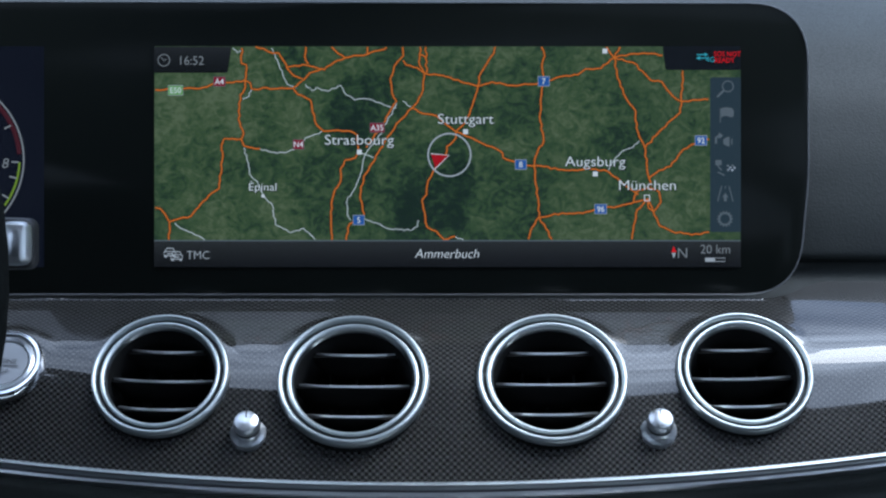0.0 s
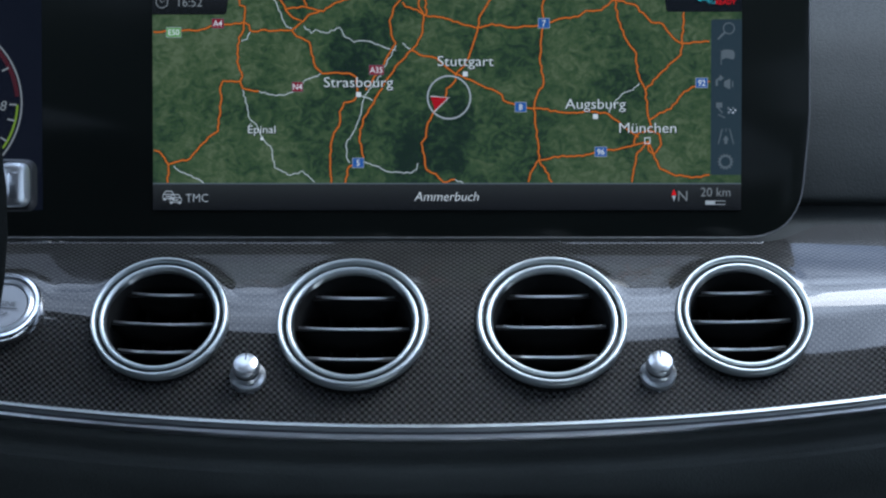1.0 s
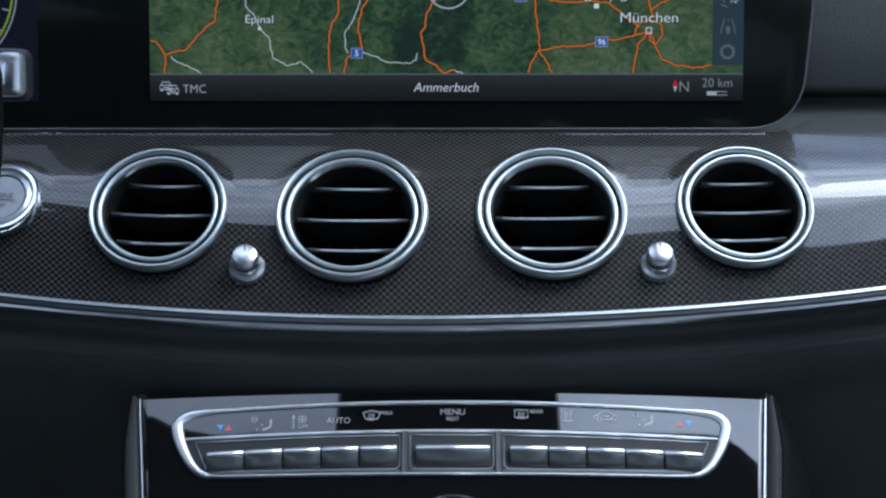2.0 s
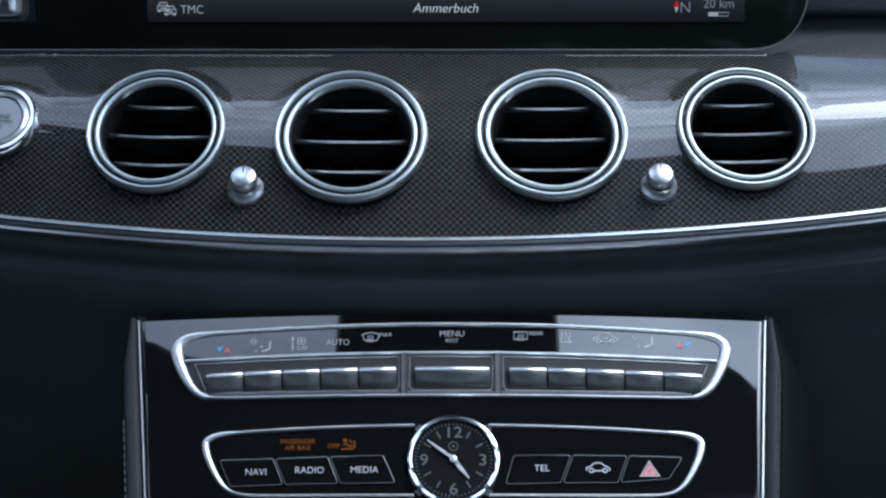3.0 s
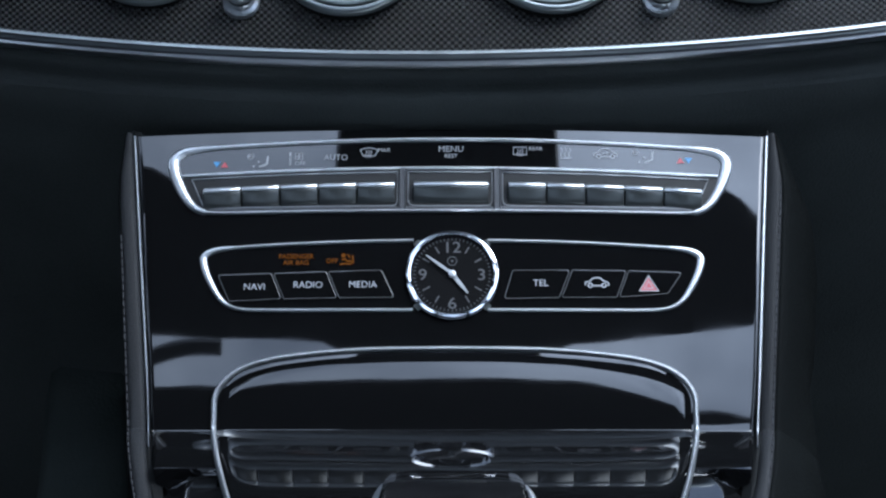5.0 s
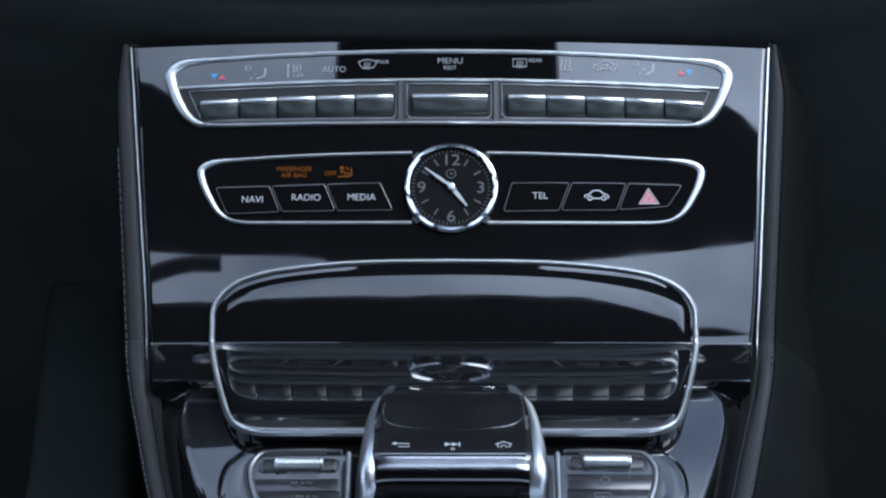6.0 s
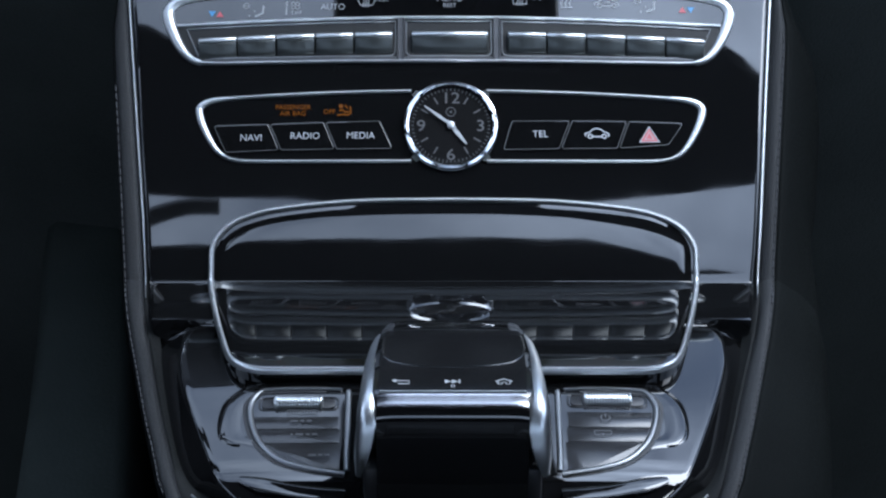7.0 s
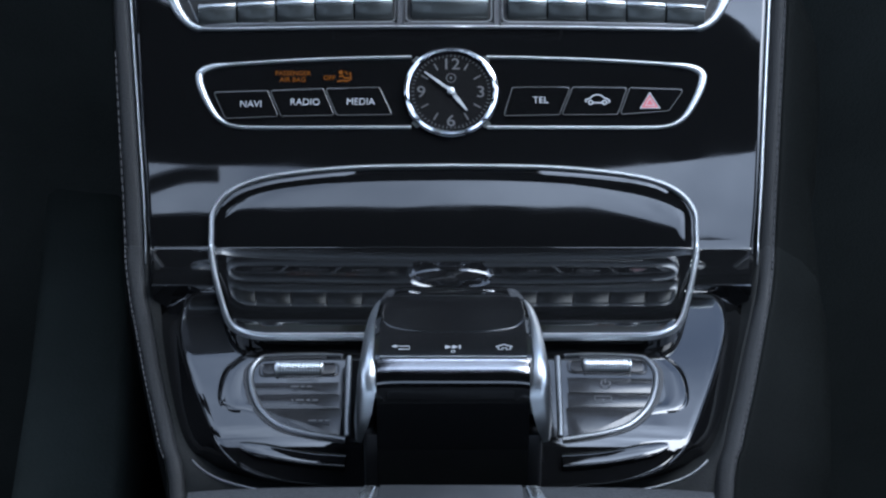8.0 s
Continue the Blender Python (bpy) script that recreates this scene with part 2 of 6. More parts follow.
# ---- frames of reference and builders ----
class Plane:
    """A local sheet: u to the right, v along the second axis, h off the surface."""

    def __init__(self, o, v, n):
        self.o, self.v, self.n = Vector(o), Vector(v).normalized(), Vector(n).normalized()
        self.u = Vector((1, 0, 0))

    def __call__(self, u, v, h=0.0):
        return self.o + self.u * u + self.v * v + self.n * h

    def axes(self, u, v):
        return self.u, self.v, self.n


def sd(a):
    return math.sin(radians(a))


def cd(a):
    return math.cos(radians(a))


SCREEN_Y, SCREEN_Z = 0.8354, EYE - 0.2958
SCREEN = Plane((0, SCREEN_Y, SCREEN_Z), (0, sd(18), cd(18)), (0, -cd(18), sd(18)))
TOP_Y, TOP_Z, N_UP, N_FLAT = 0.8005, EYE - 0.4196, 51.0, 93.3
CREASE, FILLET = 0.1574, 0.0014


# elevation of the surface's normal by distance behind the crease: the deck with its level front, the plate and the falling tail
DECK_N = ((0.0, 90.2), (0.0290, 90.2), (0.0320, 86.6), (0.055, 86.6), (0.078, 86.0), (0.092, 85.0), (0.132, 83.5), (0.1400, 78.0), (0.1450, 66.0), (0.160, 63.5), (0.21, 62.0), (0.31, 62.0))
# the stowage lid is slightly hollow and rises a little towards its near lip
SCOOP_N = ((0.0, 88.3), (0.0025, 89.7), (0.0050, 90.4), (0.0100, 91.4), (0.0150, 92.0), (0.0200, 92.5), (0.0300, 93.2), (0.0400, 93.8), (0.0500, 94.3), (0.0550, 93.6), (0.0600, 92.2), (0.0650, 91.2), (0.10, 91.0), (0.31, 91.0))


def lerp(x, xs, ys):
    return float(np.interp(x, xs, ys))


class Console:
    """The console's lacquered skin: a slope (normal 51 degrees up), a small hollow at the crease, and a deck whose normal turns along it."""

    def __init__(self, normals, fillet):
        self.normals, self.fillet = normals, fillet
        self.turn = radians(normals[0][1] - N_UP)
        self.tan = fillet * math.tan(self.turn / 2)
        self.w1 = CREASE - self.tan
        self.w2 = self.w1 + fillet * self.turn
        self.fold = Vector((0, TOP_Y, TOP_Z)) + Vector((0, -sd(N_UP), -cd(N_UP))) * CREASE
        along, k, step = Vector((0, -sd(N_FLAT), -cd(N_FLAT))), 1.0, 0.0005
        self.vs, self.ys, self.zs, self.wide = [], [], [], []
        for i in range(620):
            v = i * step
            arm = self.fold + along * v - SIZE_AT
            p = SIZE_AT + arm * k
            self.vs.append(v), self.ys.append(p.y), self.zs.append(p.z), self.wide.append(k)
            a = self.deck_n(v + step / 2)
            n = Vector((0, -cd(a), sd(a)))
            k -= k * along.dot(n) / arm.dot(n) * step

    def deck_n(self, v):
        return lerp(v, [k[0] for k in self.normals], [k[1] for k in self.normals])

    def behind(self, w):
        """Distance behind the crease of a place at the path length w."""
        return max(0.0, w - self.w2 + self.tan)

    def basis(self, w):
        if w <= self.w1:
            a = N_UP
        elif w < self.w2:
            a = N_UP + (w - self.w1) / self.fillet * 180 / math.pi
        else:
            a = self.deck_n(self.behind(w))
        return Vector((0, -sd(a), -cd(a))), Vector((0, -cd(a), sd(a)))

    def base(self, w):
        p0, d0 = Vector((0, TOP_Y, TOP_Z)), Vector((0, -sd(N_UP), -cd(N_UP)))
        if w <= self.w1:
            return p0 + d0 * w
        p1 = p0 + d0 * self.w1
        centre = p1 + Vector((0, -cd(N_UP), sd(N_UP))) * self.fillet
        if w < self.w2:
            return centre - self.basis(w)[1] * self.fillet
        v = self.behind(w)
        return Vector((0, lerp(v, self.vs, self.ys), lerp(v, self.vs, self.zs)))

    def deck(self, v):
        """The path length of a place v behind the crease on the deck."""
        return self.w2 + v - self.tan

    def __call__(self, u, w, h=0.0):
        u = u * (lerp(self.behind(w), self.vs, self.wide) if w > self.w2 else 1.0)
        return to_size(self.base(w) + Vector((u, 0, 0)) + self.basis(w)[1] * h)

    def axes(self, u, w):
        return Vector((1, 0, 0)), self.basis(w)[0], self.basis(w)[1]


SIZE = 0.9275     # the console is drawn large and set to its true size about this place
SIZE_AT = Vector((-0.004, 0.005, EYE - 0.022))


def to_size(p):
    return SIZE_AT + (p - SIZE_AT) * SIZE


class Deck(Plane):
    def __call__(self, u, v, h=0.0):
        return to_size(self.o + self.u * u + self.v * v + self.n * h)


SKIN = Console(DECK_N, FILLET)
LID = Console(SCOOP_N, 0.0014)
FLAT = Deck(SKIN.fold, (0, -sd(N_FLAT), -cd(N_FLAT)), (0, -cd(N_FLAT), sd(N_FLAT)))


class Tail:
    """The deck by its own coordinates: u across, v behind the crease."""

    def __init__(self):
        self.u, self.v, self.n = Vector((1, 0, 0)), *SKIN.basis(SKIN.deck(0.10))

    def __call__(self, u, v, h=0.0):
        return SKIN(u, SKIN.deck(v), h + crown(u, v))

    def axes(self, u, v):
        return SKIN.axes(u, SKIN.deck(v))


DECK = Tail()
MM = 0.001


def finish(name, verts, faces, material, parent=None, label="", smooth=True, uvs=None, angle=35):
    me = bpy.data.meshes.new(name)
    me.from_pydata([tuple(v) for v in verts], [], faces)
    bm = bmesh.new()
    bm.from_mesh(me)
    bmesh.ops.remove_doubles(bm, verts=bm.verts, dist=1e-6)
    bmesh.ops.recalc_face_normals(bm, faces=bm.faces)
    bm.to_mesh(me)
    bm.free()
    if smooth:
        me.polygons.foreach_set("use_smooth", [True] * len(me.polygons))
        me.set_sharp_from_angle(angle=radians(angle))
    me.materials.append(material)
    ob = new(name, me)
    if parent:
        ob.parent = parent
    if label:
        tagged(ob, label)
    return ob


def thing(name, label, category, at=(0, 0, 0), group="", kind=""):
    """A top-level thing, an Empty at its base; its parts keep world coordinates less this place."""
    ob = new(name)
    ob.location = at
    ob.empty_display_size = 0.02
    ob.matrix_world = Matrix.Translation(at)
    return tagged(ob, label, category, group, kind)


def part(name, geo, material, parent, label="", smooth=True, angle=35):
    verts, faces = geo
    base = parent
    off = Vector((0, 0, 0))
    while base:
        off += base.location
        base = base.parent
    return finish(name, [Vector(v) - off for v in verts], faces, material, parent, label, smooth, angle=angle)


def join(*geos):
    verts, faces = [], []
    for v, f in geos:
        k = len(verts)
        verts += list(v)
        faces += [tuple(i + k for i in q) for q in f]
    return verts, faces


def round_poly(corners, seg=6):
    """Corner list (u, v, radius) to a rounded outline."""
    out, n = [], len(corners)
    for i, (x, y, r) in enumerate(corners):
        p = Vector((x, y))
        a = Vector(corners[i - 1][:2]) - p
        b = Vector(corners[(i + 1) % n][:2]) - p
        if r <= 0:
            out.append((x, y))
            continue
        la, lb = a.length, b.length
        a.normalize(), b.normalize()
        ang = a.angle(b)
        t = min(r / math.tan(ang / 2), la * 0.49, lb * 0.49)
        for k in range(seg + 1):
            s = k / seg
            q = p + a * t * (1 - s) ** 2 + b * t * s ** 2
            out.append((q.x, q.y))
    return out


def slab(outline, frame_, h0, h1, bevel=0.0, bulge=0.0):
    """A plate over a 2D outline: side walls, a bevelled rim and a slightly domed top."""
    n = len(outline)
    cx, cy = sum(p[0] for p in outline) / n, sum(p[1] for p in outline) / n
    size = max(max(abs(p[0] - cx), abs(p[1] - cy)) for p in outline)
    rings = [(0.0, h0), (0.0, h1 - bevel), (bevel * 0.3, h1 - bevel * 0.3), (bevel, h1)] if bevel else [(0.0, h0), (0.0, h1)]
    if bulge:
        rings += [(size * 0.12, h1 + bulge * 0.6), (size * 0.22, h1 + bulge)]
    verts, faces = [], []
    for inset, h in rings:
        for i, (x, y) in enumerate(outline):
            a, b = Vector(outline[i - 1]), Vector(outline[(i + 1) % n])
            t = b - a
            m = Vector((-t.y, t.x)).normalized() if t.length else Vector((0, 0))
            if m.dot(Vector((cx - x, cy - y))) < 0:
                m = -m
            verts.append(frame_(x + m.x * inset, y + m.y * inset, h))
    for k in range(len(rings) - 1):
        for i in range(n):
            j = (i + 1) % n
            faces.append((k * n + i, k * n + j, (k + 1) * n + j, (k + 1) * n + i))
    faces.append(tuple((len(rings) - 1) * n + i for i in range(n)))
    faces.append(tuple(reversed(range(n))))
    return verts, faces


def box_on(frame_, u0, u1, v0, v1, h0, h1, bevel=0.0, r=0.0, bulge=0.0):
    return slab(round_poly([(u0, v0, r), (u1, v0, r), (u1, v1, r), (u0, v1, r)], 4), frame_, h0, h1, bevel, bulge)


def sweep(path, ups, section, closed=False, scale=None):
    """A cross-section (side, up) carried along a path; ups are the surface normals along it."""
    n, k = len(path), len(section)
    verts, faces = [], []
    for i in range(n):
        a = path[i - 1] if (closed or i) else path[i]
        b = path[(i + 1) % n] if (closed or i < n - 1) else path[i]
        t = (b - a).normalized()
        side = t.cross(ups[i]).normalized()
        up = side.cross(t).normalized()
        sx, sy = scale[i] if scale else (1, 1)
        for x, y in section:
            verts.append(path[i] + side * x * sx + up * y * sy)
    for i in range(n if closed else n - 1):
        j = (i + 1) % n
        for q in range(k):
            p = (q + 1) % k
            faces.append((i * k + q, i * k + p, j * k + p, j * k + q))
    if not closed:
        faces += [tuple(range(k)), tuple((n - 1) * k + q for q in reversed(range(k)))]
    return verts, faces


def dome(w, h, sink=0.0005, seg=7):
    """Half-round rail section: w wide, h high, foot a little below the surface."""
    return [(-w / 2, -sink)] + [(-w / 2 * math.cos(math.pi * i / seg), h * math.sin(math.pi * i / seg)) for i in range(seg + 1)] + [(w / 2, -sink)]


def rail(points, frame_, w, h, closed=False, lift=0.0, widths=None):
    """A half-round strip along 2D points on a surface."""
    path = [frame_(u, v, lift) for u, v in points]
    ups = [frame_.axes(u, v)[2] for u, v in points]
    scale = None if widths is None else [(a, 1.0) for a in widths]
    return sweep(path, ups, dome(w, h), closed, scale)


def revolve(profile, centre, axis, right, seg=48, close=False, k=1.0):
    """Turn a (radius, height) profile round an axis."""
    profile = [(r * k, h * k) for r, h in profile]
    axis, right = Vector(axis).normalized(), Vector(right).normalized()
    fwd = axis.cross(right)
    verts, faces = [], []
    k = len(profile)
    for i in range(seg):
        a = 2 * math.pi * i / seg
        d = right * math.cos(a) + fwd * math.sin(a)
        verts += [Vector(centre) + d * r + axis * h for r, h in profile]
    for i in range(seg):
        j = (i + 1) % seg
        for q in range(k if close else k - 1):
            p = (q + 1) % k
            faces.append((i * k + q, i * k + p, j * k + p, j * k + q))
    return verts, faces


def disc(frame_, u, v, r, h, seg=32, stretch=1.0):
    return [frame_(u + r * math.cos(2 * math.pi * i / seg), v + r * stretch * math.sin(2 * math.pi * i / seg), h) for i in range(seg)], [tuple(range(seg))]


def ring_flat(frame_, u, v, r0, r1, h, seg=40, a0=0.0, a1=360.0):
    n = seg if a1 - a0 >= 360 else seg + 1
    verts, faces = [], []
    for i in range(n):
        a = radians(a0 + (a1 - a0) * i / seg)
        for r in (r0, r1):
            verts.append(frame_(u + r * math.cos(a), v + r * math.sin(a), h))
    for i in range(seg):
        j = (i + 1) % n
        faces.append((2 * i, 2 * i + 1, 2 * j + 1, 2 * j))
    return verts, faces


def ribbon(points, frame_, width, h, closed=False):
    """A flat line of even width along 2D points."""
    verts, faces, n = [], [], len(points)
    for i, p in enumerate(points):
        a = Vector(points[i - 1]) if (i or closed) else Vector(p)
        b = Vector(points[(i + 1) % n]) if (i < n - 1 or closed) else Vector(p)
        t = b - a
        m = Vector((-t.y, t.x)).normalized() * width / 2 if t.length else Vector((width / 2, 0))
        verts += [frame_(p[0] - m.x, p[1] - m.y, h), frame_(p[0] + m.x, p[1] + m.y, h)]
    for i in range(n if closed else n - 1):
        j = (i + 1) % n
        faces.append((2 * i, 2 * i + 1, 2 * j + 1, 2 * j))
    return verts, faces


def quad(frame_, u0, u1, v0, v1, h):
    return [frame_(u0, v0, h), frame_(u1, v0, h), frame_(u1, v1, h), frame_(u0, v1, h)], [(0, 1, 2, 3)]


def poly(frame_, pts, h):
    return [frame_(u, v, h) for u, v in pts], [tuple(range(len(pts)))]


def lettering(text, cap, frame_, u, v, h, align="CENTER", shear=0.0, up=1, squeeze=1.0, bold=0.0, turn=0.0):
    """Writing with its baseline at v; up: +1 where v grows upward on the sheet, -1 where it grows downward."""
    cu = bpy.data.curves.new("lettering", "FONT")
    cu.body, cu.size, cu.align_x, cu.shear = text, 1.0, align, shear
    cu.offset = bold
    cu.resolution_u = 3
    tmp = bpy.data.objects.new("lettering", cu)
    me = bpy.data.meshes.new_from_object(tmp)
    k = cap / 0.69
    ct, st = math.cos(turn), math.sin(turn)
    verts = []
    for q in me.vertices:
        x, y = q.co.x * k * squeeze, q.co.y * k
        x, y = x * ct - y * st, x * st + y * ct
        verts.append(frame_(u + x, v + y * up, h))
    faces = [tuple(p.vertices) for p in me.polygons]
    bpy.data.objects.remove(tmp)
    bpy.data.curves.remove(cu)
    bpy.data.meshes.remove(me)
    return verts, faces


def loft(rows_):
    """A sheet over rows of points."""
    n = len(rows_[0])
    verts = [p for r in rows_ for p in r]
    faces = [(i * n + j, i * n + j + 1, (i + 1) * n + j + 1, (i + 1) * n + j) for i in range(len(rows_) - 1) for j in range(n - 1)]
    return verts, faces


def smooth_line(pts, n=10):
    """A Catmull-Rom line through the points."""
    out = []
    for i in range(len(pts) - 1):
        p0, p1, p2, p3 = pts[max(i - 1, 0)], pts[i], pts[i + 1], pts[min(i + 2, len(pts) - 1)]
        for k in range(n):
            t = k / n
            out.append(tuple(0.5 * (2 * b + (c - a) * t + (2 * a - 5 * b + 4 * c - d) * t * t + (3 * b - a - 3 * c + d) * t ** 3) for a, b, c, d in zip(p0, p1, p2, p3)))
    out.append(tuple(pts[-1]))
    return out


# ---- the cabin shell: floor, doors, roof with windscreen and sunroof openings ----
def wall_box(name, x0, x1, y0, y1, z0, z1, material, label, category):
    c = [(x, y, z) for x in (x0, x1) for y in (y0, y1) for z in (z0, z1)]
    f = [(0, 1, 3, 2), (4, 6, 7, 5), (0, 4, 5, 1), (2, 3, 7, 6), (0, 2, 6, 4), (1, 5, 7, 3)]
    return tagged(finish(name, c, f, material, smooth=False), label, category, kind="structure")


ROOF = EYE + 0.2
wall_box("floor", -0.78, 0.78, -1.5, 1.6, -0.04, 0.0, CARPET, "black carpeted cabin floor in deep shade", "floor")
wall_box("wall_east", 0.74, 0.80, -1.5, 1.6, 0.0, 0.84, HEADLINER, "black door lining below the side windows", "door")
wall_box("wall_west", -0.80, -0.74, -1.5, 1.6, 0.0, 0.84, HEADLINER, "black door lining below the side windows", "door")
wall_box("wall_south", -0.78, 0.78, -1.56, -1.50, 0.0, 0.88, HEADLINER, "black rear bulkhead below the back window", "wall")
wall_box("wall_north", -0.78, 0.78, 1.60, 1.66, 0.0, 0.80, HEADLINER, "black bulkhead below the windscreen", "wall")
for sx, nm in ((1, "pillar_east"), (-1, "pillar_west")):
    for ya, yb in ((-1.5, -1.2), (-0.12, 0.0)):
        wall_box(nm, min(sx * 0.70, sx * 0.78), max(sx * 0.70, sx * 0.78), ya, yb, 0.84, ROOF, HEADLINER, "black door pillar between the side windows", "pillar")
    a, b = Vector((sx * 0.60, 0.62, ROOF)), Vector((sx * 0.76, 1.40, 0.84))
    part_geo = sweep([a, b], [Vector((sx, 0, 0.4))] * 2, [(-0.04, -0.03), (0.04, -0.03), (0.05, 0.03), (-0.05, 0.03)])
    tagged(finish(nm, *part_geo, HEADLINER), "black windscreen pillar", "pillar", kind="structure")


def roof_shell():
    """Black headliner with a cross slot of open sunroof behind the front header; its front edge bows back in the middle."""
    xs = np.linspace(-0.72, 0.72, 97)

    def front(x):
        if x < 0:
            return lerp(-x, (0, 0.20, 0.226, 0.247, 0.29, 0.45, 0.72), (0.540, 0.540, 0.546, 0.558, 0.550, 0.52, 0.49))
        return lerp(x, (0, 0.20, 0.225, 0.240, 0.250, 0.256, 0.262, 0.28, 0.33, 0.45, 0.72), (0.540, 0.540, 0.537, 0.527, 0.512, 0.513, 0.528, 0.520, 0.495, 0.475, 0.45))

    def slot_front(x):
        return lerp(x, (-0.72, -0.20, -0.13, -0.10, -0.085, 0.085, 0.10, 0.14, 0.20, 0.25, 0.30, 0.72), (0.412, 0.409, 0.407, 0.404, 0.393, 0.393, 0.402, 0.405, 0.412, 0.420, 0.43, 0.43))

    rows_h = [[Vector((x, front(x) + (slot_front(x) - front(x)) * k / 4, ROOF + dz)) for x in xs] for k, dz in zip((0, 0, 1, 2, 3, 4, 4), (0.008, 0.001, 0, 0, 0, 0.001, 0.008))]
    tagged(finish("ceiling", *loft(rows_h), HEADLINER), "black fabric header between windscreen and sunroof", "ceiling", kind="structure")

    def slot_rear(x):
        return lerp(x, (-0.72, -0.20, -0.16, 0.12, 0.18, 0.23, 0.26, 0.72), (0.016, 0.016, 0.0, 0.0, -0.009, -0.008, -0.016, -0.02))

    rows_r = [[Vector((x, y + slot_rear(x) * (y > 0), ROOF + dz)) for x in xs] for y, dz in ((0.3465, 0.008), (0.346, 0.001), (0.33, 0), (-0.4, 0), (-1.52, 0), (-1.52, 0.05))]
    tagged(finish("ceiling", *loft(rows_r), HEADLINER), "black fabric headliner over the seats", "ceiling", kind="structure")
    for sx, end in ((-1, 0.283), (1, 0.34)):
        rows_s = [[Vector((sx * x, y, ROOF + dz + 0.002)) for x, dz in ((end, 0.008), (end + 0.002, 0.0), (0.60, 0.0), (0.72, -0.01), (0.79, -0.06))] for y in (0.22, 0.43)]
        tagged(finish("ceiling", *loft(rows_s), HEADLINER), "black headliner beside the sunroof", "ceiling", kind="structure")


roof_shell()
# unseen bar added in the slot for a dark streak mirrored in the lacquer
streak_line = smooth_line([(-0.300, 0.366), (-0.255, 0.386), (-0.222, 0.398), (-0.190, 0.399)], 6)
deflector = thing("sunroof_streak_bar", "black bar in the sunroof slot, added for a dark streak in reflections", "deflector arm", (-0.25, 0.39, ROOF), kind="structure")
part("arm", sweep([Vector((x, y, ROOF + 0.006)) for x, y in streak_line], [Vector((0, 0, 1))] * len(streak_line), [(-0.006, -0.004), (0.006, -0.004), (0.006, 0.004), (-0.006, 0.004)]), BLACK, deflector)
mirror = thing("sensor_housing", "black plastic sensor housing under the windscreen's upper edge", "sensor housing", (0, 0.60, ROOF), kind="structure")
part("housing", slab(round_poly([(-0.091, 0.530, 0.005), (0.091, 0.530, 0.005), (0.080, 0.66, 0.03), (-0.080, 0.66, 0.03)]), Plane((0, 0, ROOF - 0.02), (0, 1, 0), (0, 0, -1)), -0.02, 0.03, 0.008), BLACK, mirror)
part("cover", slab(round_poly([(-0.086, 0.0, 0.01), (0.086, 0.0, 0.01), (0.078, 0.40, 0.05), (-0.078, 0.40, 0.05)]), Plane((0, 0.64, ROOF - 0.035), (0, 0.908, -0.419), (0, -0.419, -0.908)), -0.01, 0.02, 0.008), BLACK, mirror, "black cover down the windscreen")


# ---- dash: upper pad, carbon trim, chrome strip, lower pad ----
TRIM_N = ((0.0, 78.0), (0.30, 73.0), (0.40, 67.0), (0.575, 44.9), (1.0, 43.6))
TRIM_LEN = 0.1127


def trim_base():
    """Points of the trim's section from the display's foot to the lower edge, with their normals' elevation."""
    p, out, n = Vector((0, SCREEN_Y - 0.0015, SCREEN_Z - 0.0010)), [], 60
    for i in range(n + 1):
        q = i / n
        a = lerp(q, [k[0] for k in TRIM_N], [k[1] for k in TRIM_N])
        out.append((p.copy(), a))
        p = p + Vector((0, -sd(a), -cd(a))) * TRIM_LEN / n
    return out


TRIM = trim_base()
VENTS = [(-0.1382, 0.543, 0.0327), (-0.0470, 0.547, 0.0358), (0.0468, 0.543, 0.0356), (0.1376, 0.546, 0.0325)]
SWEEP_BACK, RISE, LEAN = 0.35, 0.157, 0.011     # the wing draws back and lifts towards the doors


def trim_at(x, q, h=0.0):
    """A place on the trim: x across, q from its upper (0) to its lower edge (1)."""
    s = min(1.0, max(0.0, (x - 0.156) / 0.036))
    rise = 0.021 * s * s * (3 - 2 * s)
    i = max(0.0, min(1.0, q)) * 60
    k = min(59, int(i))
    (pa, na), (pb, nb) = TRIM[k], TRIM[k + 1]
    p, a = pa.lerp(pb, i - k), na + (nb - na) * (i - k)
    if q < 0:
        p = p + Vector((0, sd(85), cd(85))) * (-q) * rise
    n = Vector((0, -cd(a), sd(a)))
    return p + Vector((x, SWEEP_BACK * x * x * max(0.0, q), (RISE * x * x + LEAN * x) * max(0.0, q))) + n * h


def trim_frame(x, q):
    e = 0.002
    du = (trim_at(x + e, q) - trim_at(x - e, q)).normalized()
    dq = (trim_at(x, min(1, q + 0.01)) - trim_at(x, q - 0.01)).normalized()
    n = du.cross(-dq).normalized()
    return du, n


class Spot:
    """A flat local sheet at a place, u right, v up, h out."""

    def __init__(self, o, n, right=(1, 0, 0), k=1.0):
        self.o, self.n, self.k = Vector(o), Vector(n).normalized(), k
        r = Vector(right)
        self.u = (r - self.n * r.dot(self.n)).normalized()
        self.v = self.n.cross(self.u)

    def __call__(self, u, v, h=0.0):
        return self.o + (self.u * u + self.v * v + self.n * h) * self.k

    def axes(self, u, v):
        return self.u, self.v, self.n


